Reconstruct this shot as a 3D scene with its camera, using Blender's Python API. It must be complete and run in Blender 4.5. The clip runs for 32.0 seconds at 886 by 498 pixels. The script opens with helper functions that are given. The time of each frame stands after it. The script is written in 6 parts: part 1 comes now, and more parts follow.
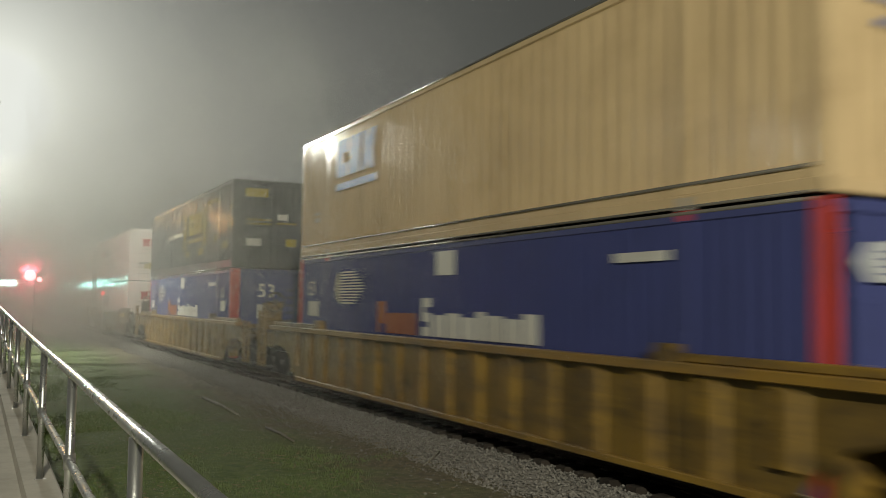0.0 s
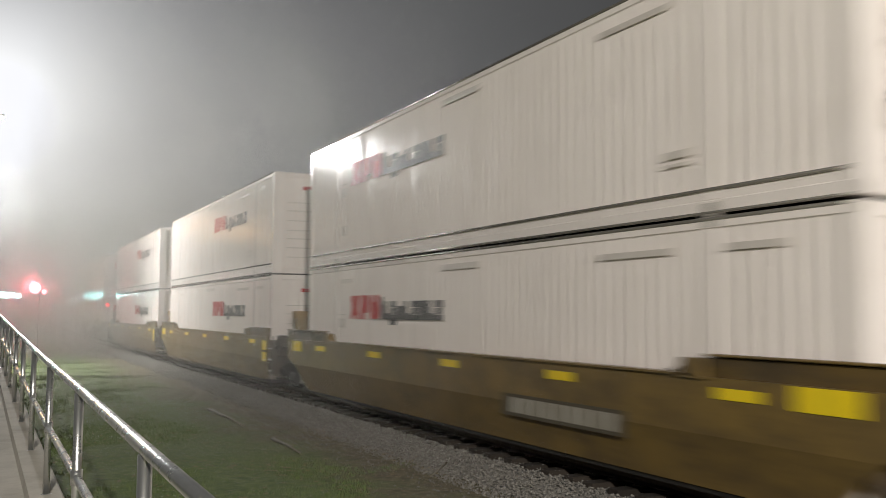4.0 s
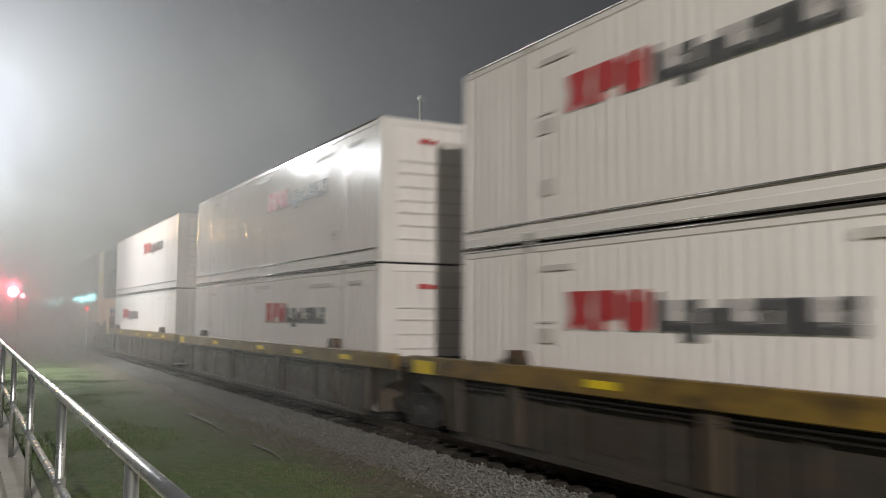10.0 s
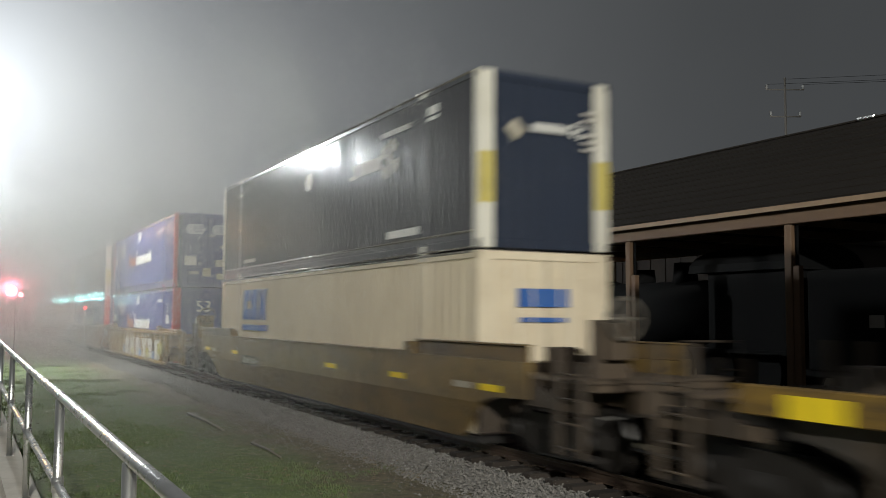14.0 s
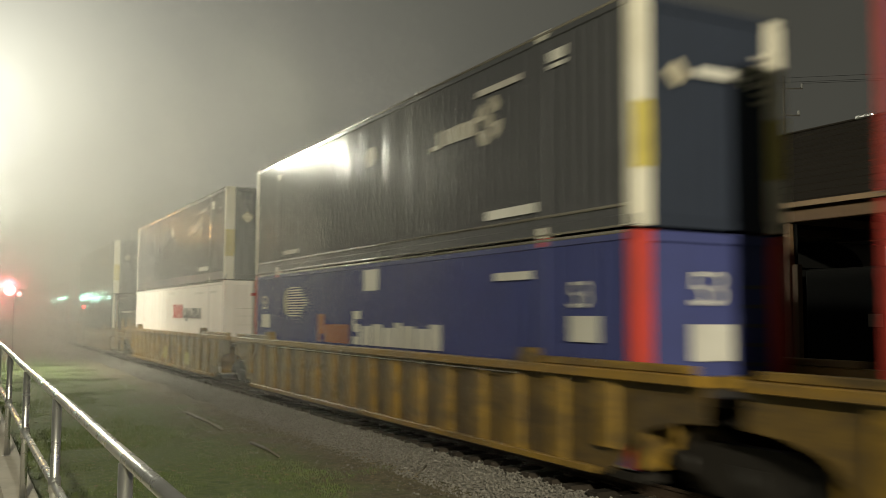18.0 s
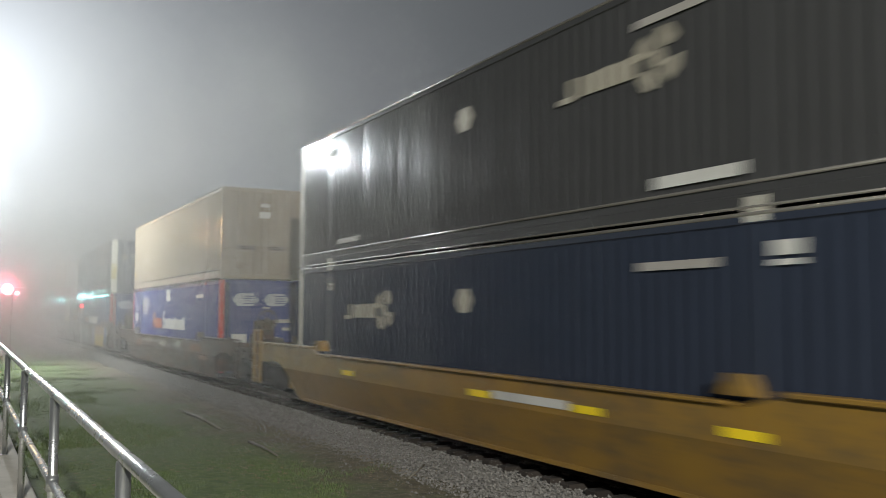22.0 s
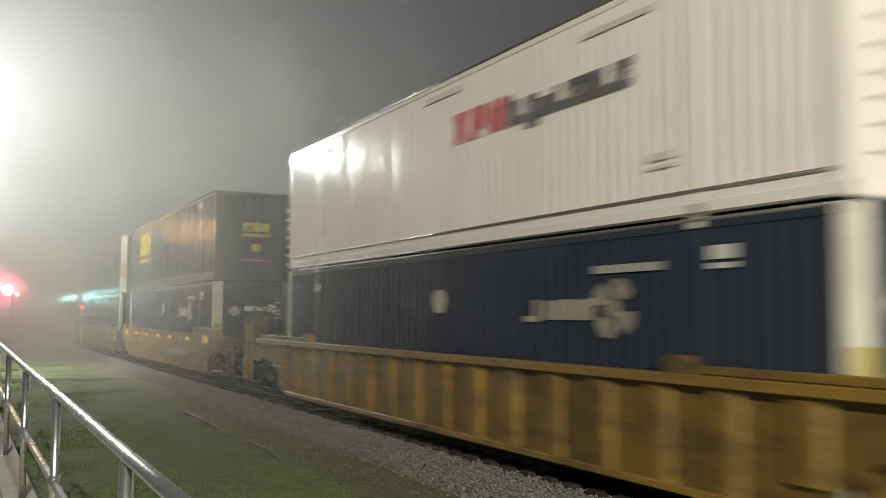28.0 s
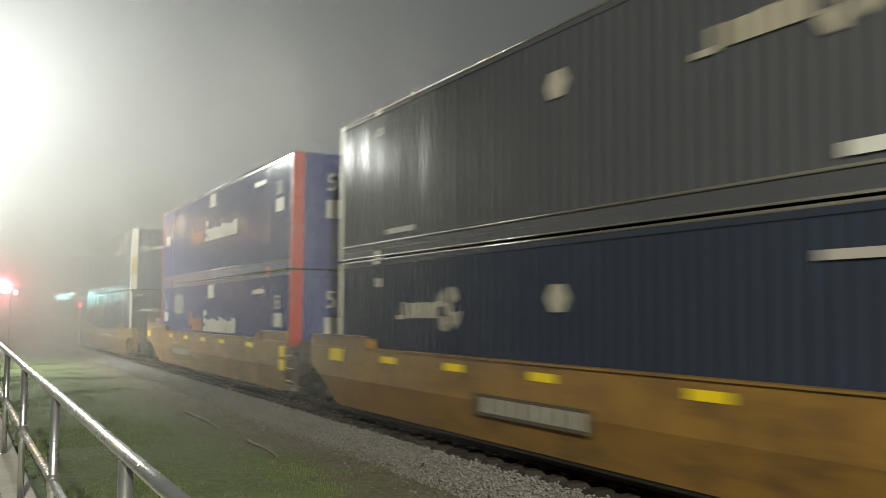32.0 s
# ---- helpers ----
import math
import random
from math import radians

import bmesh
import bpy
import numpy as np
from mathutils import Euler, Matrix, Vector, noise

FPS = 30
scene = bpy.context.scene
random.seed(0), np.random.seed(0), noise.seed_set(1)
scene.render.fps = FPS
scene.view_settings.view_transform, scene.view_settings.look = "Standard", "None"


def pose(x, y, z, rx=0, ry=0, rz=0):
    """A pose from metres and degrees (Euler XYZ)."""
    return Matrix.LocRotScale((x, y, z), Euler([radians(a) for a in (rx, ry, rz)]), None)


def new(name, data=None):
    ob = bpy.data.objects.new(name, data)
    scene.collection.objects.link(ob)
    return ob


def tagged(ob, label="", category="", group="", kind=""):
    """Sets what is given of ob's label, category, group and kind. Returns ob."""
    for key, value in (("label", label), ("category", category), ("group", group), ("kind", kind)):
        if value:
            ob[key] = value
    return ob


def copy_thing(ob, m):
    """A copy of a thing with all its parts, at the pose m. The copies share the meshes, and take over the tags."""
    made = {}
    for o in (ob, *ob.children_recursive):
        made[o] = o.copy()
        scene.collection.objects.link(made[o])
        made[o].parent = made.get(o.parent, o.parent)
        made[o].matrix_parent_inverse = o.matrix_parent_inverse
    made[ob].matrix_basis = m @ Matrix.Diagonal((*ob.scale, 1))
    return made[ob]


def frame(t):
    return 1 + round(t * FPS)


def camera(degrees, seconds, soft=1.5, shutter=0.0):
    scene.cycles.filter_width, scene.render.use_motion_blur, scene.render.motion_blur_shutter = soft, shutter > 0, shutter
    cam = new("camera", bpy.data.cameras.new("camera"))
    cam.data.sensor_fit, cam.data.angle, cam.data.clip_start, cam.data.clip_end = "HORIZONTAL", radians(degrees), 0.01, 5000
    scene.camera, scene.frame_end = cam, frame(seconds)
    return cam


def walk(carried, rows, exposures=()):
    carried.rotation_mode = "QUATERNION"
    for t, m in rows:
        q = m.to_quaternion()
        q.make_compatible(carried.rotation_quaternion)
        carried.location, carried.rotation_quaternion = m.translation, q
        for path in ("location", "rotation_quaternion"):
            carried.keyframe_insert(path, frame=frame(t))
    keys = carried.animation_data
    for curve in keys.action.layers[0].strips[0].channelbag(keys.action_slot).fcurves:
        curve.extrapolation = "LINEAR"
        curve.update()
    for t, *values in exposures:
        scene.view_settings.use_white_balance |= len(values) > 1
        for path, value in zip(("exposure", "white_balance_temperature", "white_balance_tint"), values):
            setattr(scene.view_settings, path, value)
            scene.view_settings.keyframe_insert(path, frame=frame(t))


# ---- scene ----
cam = camera(51.85, 32.0, soft=0.85, shutter=0.9)
PATH = [
    (0, pose(0.028, -0.040, 2.166, 93.536, -0.812, -26.677)),
    (0.5, pose(0.020, -0.033, 2.162, 93.709, -0.824, -26.674)),
    (1, pose(0.022, -0.026, 2.162, 93.634, -0.821, -26.565)),
    (1.5, pose(0.024, -0.028, 2.177, 93.780, -0.665, -26.136)),
    (2, pose(0.035, -0.018, 2.174, 94.038, -0.429, -25.921)),
    (2.5, pose(0.033, -0.004, 2.167, 94.088, -0.409, -25.957)),
    (4.5, pose(0.017, 0.001, 2.192, 94.061, -0.371, -26.601)),
    (5, pose(0.015, -0.001, 2.198, 94.036, -0.416, -26.726)),
    (5.5, pose(0.012, 0.003, 2.197, 94.040, -0.430, -26.748)),
    (6, pose(0.017, 0.009, 2.195, 94.249, -0.380, -27.434)),
    (6.5, pose(0.008, -0.018, 2.205, 94.328, -0.361, -27.500)),
    (7, pose(0.007, -0.002, 2.200, 94.422, -0.420, -27.542)),
    (7.5, pose(0.007, -0.009, 2.203, 94.393, -0.338, -27.549)),
    (8, pose(-0.001, -0.010, 2.202, 94.359, -0.310, -27.565)),
    (8.5, pose(-0.002, -0.010, 2.202, 94.353, -0.267, -27.546)),
    (9, pose(-0.004, -0.009, 2.202, 94.374, -0.360, -27.567)),
    (9.5, pose(-0.003, -0.003, 2.197, 94.349, -0.225, -27.549)),
    (10, pose(-0.009, -0.002, 2.204, 94.338, -0.412, -27.571)),
    (10.5, pose(-0.001, 0.005, 2.202, 94.334, -0.334, -27.581)),
    (11, pose(0.002, -0.001, 2.196, 94.282, -0.179, -27.608)),
    (11.5, pose(0.001, -0.012, 2.206, 94.278, -0.221, -27.597)),
    (12, pose(-0.001, -0.007, 2.201, 94.307, -0.311, -27.631)),
    (12.5, pose(-0.001, -0.009, 2.202, 94.309, -0.377, -27.613)),
    (13, pose(0.002, -0.001, 2.202, 94.260, -0.306, -27.660)),
    (13.5, pose(-0.007, -0.014, 2.203, 94.261, -0.348, -27.663)),
    (15.5, pose(-0.003, -0.005, 2.203, 94.208, -0.254, -27.689)),
    (16, pose(0.003, 0.001, 2.197, 94.216, -0.252, -27.706)),
    (16.5, pose(0.001, 0.003, 2.199, 94.193, -0.283, -27.698)),
    (17, pose(-0.001, 0.001, 2.203, 94.199, -0.345, -27.705)),
    (17.5, pose(0.002, -0.002, 2.200, 94.183, -0.252, -27.705)),
    (18, pose(0.004, -0.001, 2.203, 94.190, -0.298, -27.735)),
    (18.5, pose(0.012, 0.008, 2.200, 94.192, -0.251, -27.731)),
    (19, pose(0.008, 0.007, 2.202, 94.129, -0.289, -27.786)),
    (19.5, pose(0.001, 0.000, 2.202, 94.125, -0.201, -27.792)),
    (20, pose(-0.000, -0.003, 2.203, 94.129, -0.217, -27.803)),
    (20.5, pose(-0.001, 0.000, 2.204, 94.125, -0.264, -27.813)),
    (21, pose(0.000, 0.000, 2.200, 94.142, -0.300, -27.797)),
    (21.5, pose(-0.001, -0.005, 2.204, 94.130, -0.288, -27.798)),
    (22, pose(0.005, -0.002, 2.200, 94.140, -0.296, -27.846)),
    (22.5, pose(0.005, 0.007, 2.198, 94.138, -0.284, -27.847)),
    (23, pose(-0.004, -0.006, 2.208, 94.107, -0.233, -27.843)),
    (23.5, pose(-0.007, -0.016, 2.201, 94.230, -0.255, -27.807)),
    (24, pose(-0.007, -0.007, 2.204, 94.192, -0.252, -27.809)),
    (24.5, pose(-0.015, -0.009, 2.206, 94.177, -0.252, -27.822)),
    (25, pose(-0.015, -0.011, 2.205, 94.185, -0.237, -27.810)),
    (25.5, pose(-0.005, 0.001, 2.203, 94.205, -0.375, -27.824)),
    (26, pose(-0.004, 0.003, 2.200, 94.201, -0.318, -27.817)),
    (26.5, pose(-0.003, 0.006, 2.199, 94.188, -0.273, -27.824)),
    (28.5, pose(-0.004, 0.005, 2.194, 94.160, -0.211, -27.845)),
    (29, pose(-0.014, 0.004, 2.200, 94.150, -0.352, -27.892)),
    (29.5, pose(-0.016, -0.001, 2.198, 94.139, -0.277, -27.892)),
    (30, pose(-0.015, -0.009, 2.199, 94.138, -0.261, -27.910)),
    (30.5, pose(-0.014, 0.010, 2.196, 94.162, -0.366, -27.890)),
    (31, pose(-0.017, -0.006, 2.198, 94.117, -0.324, -27.917)),
    (31.5, pose(-0.011, -0.014, 2.200, 94.105, -0.253, -27.938)),
    (32, pose(-0.010, -0.004, 2.200, 94.114, -0.352, -27.951)),
]

# the clip's own automatic exposure and white balance
EXPOSURES = [
    (0, -0.18, 6800, 2), (1, 0.1, 6600, 2), (2, -0.23, 6500, 2), (3.5, 0.0, 6400, 9), (5, 0.14, 6150, 15), (6, 0.16, 6150, 12), (7, 0.10, 6150, 8),
    (8, 0.12, 6050, 8), (9, -0.23, 5950, 9), (10, -0.05, 6050, 11), (11, -0.05, 6150, 11), (12, 0.1, 6000, 9), (13, 0.16, 6000, 9), (15.5, 0.41, 6050, 7),
    (17, 0.28, 6500, 1), (18, 0.23, 7550, 1), (19, 0.24, 6950, 0), (20, 0.16, 7000, 0), (21, 0.29, 6350, 3), (22, 0.4, 5900, 9),
    (23, 0.49, 6700, 2), (25, 0.32, 6800, 1), (26, 0.25, 6650, 4), (28, 0.22, 6500, 6), (29, 0.26, 6300, 7), (30, 0.47, 6050, 7),
    (31, 0.42, 6250, 5), (32, 0.55, 6500, 4)]
walk(cam, PATH, exposures=EXPOSURES)

# ---------------------------------------------------------------- light
LAMP = Vector((-0.05, 42.8, 10.4))        # street lamp beside the crossing
AMBER_LAMP = Vector((-2.0, 74.0, 9.2))  # warm lamp farther along the street
FLOOD = Vector((-4.2, -18.0, 11.0))      # station yard lamp behind the camera


def make_world():
    """Night fog: a grey glow that falls off round the street lamp."""
    w = bpy.data.worlds.new("fog_night")
    w.use_nodes = True
    scene.world = w
    nt = w.node_tree
    N, L = nt.nodes, nt.links
    bg = N["Background"]
    tc = N.new("ShaderNodeTexCoord")
    d = (LAMP - Vector((0, 0, 2.2))).normalized()
    dot = N.new("ShaderNodeVectorMath")
    dot.operation = "DOT_PRODUCT"
    dot.inputs[1].default_value = d
    L.new(tc.outputs["Generated"], dot.inputs[0])
    ac = N.new("ShaderNodeMath")
    ac.operation = "ARCCOSINE"
    L.new(dot.outputs["Value"], ac.inputs[0])
    div = N.new("ShaderNodeMath")
    div.operation = "DIVIDE"
    div.inputs[1].default_value = radians(90)
    L.new(ac.outputs[0], div.inputs[0])
    ramp = N.new("ShaderNodeValToRGB")
    cr = ramp.color_ramp
    cr.interpolation = "B_SPLINE"
    stops = [(0.0, 1.35), (2.2, 1.15), (4.2, 0.88), (6.8, 0.56), (9.6, 0.36), (13.0, 0.235), (18.0, 0.150), (25.0, 0.104), (33.0, 0.073), (43.0, 0.055), (60.0, 0.044), (90.0, 0.038)]
    while len(cr.elements) < len(stops):
        cr.elements.new(0.5)
    for e, (a, v) in zip(cr.elements, stops):
        e.position = a / 90.0
        e.color = (v, v, v * 0.97, 1)
    L.new(div.outputs[0], ramp.inputs[0])
    # slow drift in the fog's density
    noi = N.new("ShaderNodeTexNoise")
    noi.inputs["Scale"].default_value = 2.2
    noi.inputs["Detail"].default_value = 3
    L.new(tc.outputs["Generated"], noi.inputs["Vector"])
    mr = N.new("ShaderNodeMapRange")
    mr.inputs["From Min"].default_value, mr.inputs["From Max"].default_value = 0.3, 0.7
    mr.inputs["To Min"].default_value, mr.inputs["To Max"].default_value = 0.9, 1.1
    L.new(noi.outputs["Fac"], mr.inputs["Value"])
    mul = N.new("ShaderNodeVectorMath")
    mul.operation = "SCALE"
    L.new(ramp.outputs["Color"], mul.inputs[0])
    L.new(mr.outputs["Result"], mul.inputs["Scale"])
    # fainter, cooler glow low behind the depot, where another lamp lights the fog
    dot2 = N.new("ShaderNodeVectorMath")
    dot2.operation = "DOT_PRODUCT"
    dot2.inputs[1].default_value = Vector((0.552, 0.834, -0.03)).normalized()
    L.new(tc.outputs["Generated"], dot2.inputs[0])
    far = N.new("ShaderNodeMapRange")
    far.interpolation_type = "SMOOTHERSTEP"
    far.inputs["From Min"].default_value, far.inputs["From Max"].default_value = math.cos(radians(9)), 1.0
    far.inputs["To Max"].default_value = 1.0
    L.new(dot2.outputs["Value"], far.inputs["Value"])
    cool = N.new("ShaderNodeVectorMath")
    cool.operation = "SCALE"
    cool.inputs[0].default_value = (0.075, 0.092, 0.094)
    L.new(far.outputs["Result"], cool.inputs["Scale"])
    both = N.new("ShaderNodeVectorMath")
    both.operation = "ADD"
    L.new(mul.outputs[0], both.inputs[0])
    L.new(cool.outputs[0], both.inputs[1])
    L.new(both.outputs[0], bg.inputs["Color"])
    bg.inputs["Strength"].default_value = 1.0


make_world()


def point_lamp(name, place, watts, colour, radius):
    data = bpy.data.lights.new(name, "POINT")
    data.energy, data.color, data.shadow_soft_size = watts, colour, radius
    ob = new(name, data)
    ob.location = place
    return ob


point_lamp("street_lamp_light", LAMP + Vector((0, 0, -0.25)), 9500, (1.0, 1.0, 0.95), 0.22)
crossing = bpy.data.lights.new("crossing_lamp_light", "SPOT")
crossing.energy, crossing.color, crossing.shadow_soft_size, crossing.spot_size, crossing.spot_blend = 6500, (1.0, 0.12, 0.16), 0.12, radians(95), 1.0
new("crossing_lamp_light", crossing).matrix_world = pose(1.95, 47.2, 3.4, 90, 0, 0)
point_lamp("amber_lamp_light", AMBER_LAMP + Vector((0, 0, -0.3)), 3800, (1.0, 0.5, 0.16), 0.8)
point_lamp("yard_lamp_light", FLOOD + Vector((0, 0, -0.3)), 31000, (1.0, 0.95, 0.84), 0.25)


# ---------------------------------------------------------------- materials
def shader(name):
    m = bpy.data.materials.new(name)
    m.use_nodes = True
    return m, m.node_tree.nodes, m.node_tree.links, m.node_tree.nodes["Principled BSDF"]


def paint(name, rgb, rough=0.4, dirt=0.3, dirt_rgb=(0.09, 0.07, 0.05), metal=0.0, streak=0.25, bump=0.03, scale=1.0, vary=0.06, fine=30.0, coat=0.0, spec=0.5, wave=0.0, lo=0.45, grime=0.0, grime_rgb=(0.035, 0.026, 0.018)):
    """Painted or bare surface with broad stains, vertical streaks and fine grain."""
    m, N, L, b = shader(name)
    tc = N.new("ShaderNodeTexCoord")
    big = N.new("ShaderNodeTexNoise")
    big.inputs["Scale"].default_value = 0.9 * scale
    big.inputs["Detail"].default_value = 6
    big.inputs["Roughness"].default_value = 0.65
    L.new(tc.outputs["Object"], big.inputs["Vector"])
    mp = N.new("ShaderNodeMapping")
    mp.inputs["Scale"].default_value = (5 * scale, 5 * scale, 0.35 * scale)
    L.new(tc.outputs["Object"], mp.inputs["Vector"])
    st = N.new("ShaderNodeTexNoise")
    st.inputs["Scale"].default_value = 1.5
    st.inputs["Detail"].default_value = 5
    L.new(mp.outputs[0], st.inputs["Vector"])
    fi = N.new("ShaderNodeTexNoise")
    fi.inputs["Scale"].default_value = fine * scale
    fi.inputs["Detail"].default_value = 3
    L.new(tc.outputs["Object"], fi.inputs["Vector"])
    r1 = N.new("ShaderNodeMapRange")
    r1.inputs["From Min"].default_value, r1.inputs["From Max"].default_value = lo, lo + 0.3
    r1.inputs["To Max"].default_value = dirt
    L.new(big.outputs["Fac"], r1.inputs["Value"])
    r2 = N.new("ShaderNodeMapRange")
    r2.inputs["From Min"].default_value, r2.inputs["From Max"].default_value = 0.5, 0.8
    r2.inputs["To Max"].default_value = streak
    L.new(st.outputs["Fac"], r2.inputs["Value"])
    mx = N.new("ShaderNodeMath")
    mx.operation = "MAXIMUM"
    L.new(r1.outputs[0], mx.inputs[0])
    L.new(r2.outputs[0], mx.inputs[1])
    oi = N.new("ShaderNodeObjectInfo")
    hsv = N.new("ShaderNodeHueSaturation")
    hsv.inputs["Color"].default_value = (*rgb, 1)
    vr = N.new("ShaderNodeMapRange")
    vr.inputs["To Min"].default_value, vr.inputs["To Max"].default_value = 1 - vary, 1 + vary
    L.new(oi.outputs["Random"], vr.inputs["Value"])
    L.new(vr.outputs[0], hsv.inputs["Value"])
    mix = N.new("ShaderNodeMix")
    mix.data_type = "RGBA"
    L.new(mx.outputs[0], mix.inputs["Factor"])
    L.new(hsv.outputs["Color"], mix.inputs["A"])
    mix.inputs["B"].default_value = (*dirt_rgb, 1)
    base = mix.outputs["Result"]
    if grime:
        # ragged rust and soot patches, drawn out along the car
        gm = N.new("ShaderNodeMapping")
        gm.inputs["Scale"].default_value = (1.0, 0.45, 1.5)
        L.new(tc.outputs["Object"], gm.inputs["Vector"])
        gn = N.new("ShaderNodeTexNoise")
        gn.inputs["Scale"].default_value = 1.7
        gn.inputs["Detail"].default_value = 8
        gn.inputs["Roughness"].default_value = 0.72
        L.new(gm.outputs[0], gn.inputs["Vector"])
        gr = N.new("ShaderNodeMapRange")
        gr.inputs["From Min"].default_value, gr.inputs["From Max"].default_value = 0.46, 0.68
        gr.inputs["To Max"].default_value = grime
        L.new(gn.outputs["Fac"], gr.inputs["Value"])
        g2 = N.new("ShaderNodeMix")
        g2.data_type = "RGBA"
        L.new(gr.outputs[0], g2.inputs["Factor"])
        L.new(base, g2.inputs["A"])
        g2.inputs["B"].default_value = (*grime_rgb, 1)
        base = g2.outputs["Result"]
    L.new(base, b.inputs["Base Color"])
    rr = N.new("ShaderNodeMapRange")
    rr.inputs["From Min"].default_value, rr.inputs["From Max"].default_value = 0.3, 0.7
    rr.inputs["To Min"].default_value, rr.inputs["To Max"].default_value = max(rough - 0.02, 0.03), min(rough + 0.04, 1)
    L.new(big.outputs["Fac"], rr.inputs["Value"])
    L.new(rr.outputs[0], b.inputs["Roughness"])
    b.inputs["Metallic"].default_value = metal
    if wave:
        # rain runs leave some ribs glossier than others
        gl = N.new("ShaderNodeMapRange")
        gl.inputs["From Min"].default_value, gl.inputs["From Max"].default_value = 0.40, 0.66
        gl.inputs["To Min"].default_value, gl.inputs["To Max"].default_value = spec * 0.25, spec * 2.2
        L.new(st.outputs["Fac"], gl.inputs["Value"])
        L.new(gl.outputs[0], b.inputs["Specular IOR Level"])
    else:
        b.inputs["Specular IOR Level"].default_value = spec
    b.inputs["Coat Weight"].default_value = coat
    b.inputs["Coat Roughness"].default_value = 0.09
    bp = N.new("ShaderNodeBump")
    bp.inputs["Strength"].default_value = bump * 4
    bp.inputs["Distance"].default_value = 0.01
    L.new(fi.outputs["Fac"], bp.inputs["Height"])
    if wave:
        wv = N.new("ShaderNodeBump")
        wv.inputs["Strength"].default_value = 1.0
        wv.inputs["Distance"].default_value = wave
        L.new(st.outputs["Fac"], wv.inputs["Height"])
        wb = N.new("ShaderNodeBump")
        wb.inputs["Strength"].default_value = 1.0
        wb.inputs["Distance"].default_value = wave * 2
        L.new(big.outputs["Fac"], wb.inputs["Height"])
        L.new(wv.outputs[0], wb.inputs["Normal"])
        L.new(wb.outputs[0], bp.inputs["Normal"])
    L.new(bp.outputs[0], b.inputs["Normal"])
    return m


def glow(name, rgb, strength):
    m, N, L, b = shader(name)
    b.inputs["Base Color"].default_value = (*rgb, 1)
    b.inputs["Emission Color"].default_value = (*rgb, 1)
    b.inputs["Emission Strength"].default_value = strength
    return m


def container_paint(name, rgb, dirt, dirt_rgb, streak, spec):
    """Dull ribbed sheet paint, and a glossier copy to brighten its rails and posts."""
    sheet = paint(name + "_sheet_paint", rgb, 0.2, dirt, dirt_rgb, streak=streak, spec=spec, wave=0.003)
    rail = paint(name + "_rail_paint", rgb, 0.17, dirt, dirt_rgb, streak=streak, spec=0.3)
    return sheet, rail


WHITE = container_paint("white_container", (0.875, 0.80, 0.755), 0.14, (0.5, 0.4, 0.32), 0.2, 0.03)
HEXW = paint("chalky_placard_paint", (0.46, 0.47, 0.49), 0.5, 0.6, (0.2, 0.22, 0.28), streak=0.4, scale=3, spec=0.12)
BEAD = paint("pale_glint_metal", (0.30, 0.28, 0.25), 0.24, 0.5, (0.12, 0.10, 0.08), metal=0.7, streak=0.3)
TAN = container_paint("tan_container", (0.66, 0.49, 0.285), 0.4, (0.22, 0.14, 0.07), 0.45, 0.03)
DRAB = container_paint("drab_tan_container", (0.36, 0.30, 0.215), 0.4, (0.16, 0.11, 0.07), 0.4, 0.03)
CREAM = container_paint("cream_container", (0.72, 0.62, 0.45), 0.3, (0.3, 0.2, 0.12), 0.35, 0.03)
BLUE = container_paint("blue_container", (0.063, 0.074, 0.206), 0.3, (0.045, 0.05, 0.08), 0.3, 0.006)
NAVY = container_paint("dark_slate_container", (0.080, 0.081, 0.089), 0.3, (0.048, 0.049, 0.053), 0.3, 0.025)
NAVYG = container_paint("grey_black_container", (0.056, 0.055, 0.055), 0.3, (0.045, 0.043, 0.041), 0.3, 0.03)
NAVYK = container_paint("soot_black_container", (0.040, 0.040, 0.038), 0.3, (0.034, 0.032, 0.030), 0.3, 0.035)
NAVYB = container_paint("navy_blue_container", (0.034, 0.041, 0.061), 0.3, (0.027, 0.030, 0.039), 0.3, 0.025)
GREEN = container_paint("dark_green_container", (0.044, 0.052, 0.056), 0.3, (0.042, 0.042, 0.042), 0.3, 0.025)
RED = paint("red_post_paint", (0.50, 0.06, 0.05), 0.4, 0.25, spec=0.12)
ORANGE = paint("orange_logo_paint", (0.36, 0.10, 0.026), 0.45, 0.6, (0.11, 0.06, 0.07), streak=0.5, spec=0.12)
POSTW = paint("white_post_paint", (0.72, 0.68, 0.58), 0.4, 0.3, (0.3, 0.25, 0.15), spec=0.12)
PALEY = paint("pale_yellow_band", (0.58, 0.48, 0.14), 0.45, 0.35, spec=0.12)
# Darker copy of YELLOW: the dim light on the sides, put into the colour.
SHADEDY = paint("shaded_yellow_logo_paint", (0.27, 0.20, 0.016), 0.6, 0.45, spec=0.03)
YELLOW = paint("yellow_logo_paint", (0.46, 0.35, 0.018), 0.6, 0.35, spec=0.03)
LOGOW = paint("white_logo_paint", (0.64, 0.62, 0.57), 0.45, 0.55, (0.3, 0.28, 0.25), streak=0.4, spec=0.12)
LOGOC = paint("cream_logo_paint", (0.42, 0.38, 0.30), 0.45, 0.5, (0.2, 0.16, 0.1), streak=0.45, spec=0.12)
LOGOR = paint("red_logo_paint", (0.52, 0.05, 0.05), 0.45, 0.2, spec=0.12)
LOGOG = paint("grey_logo_paint", (0.075, 0.075, 0.08), 0.45, 0.2, spec=0.12)
LOGOB = paint("blue_logo_paint", (0.05, 0.13, 0.38), 0.45, 0.2, spec=0.12)
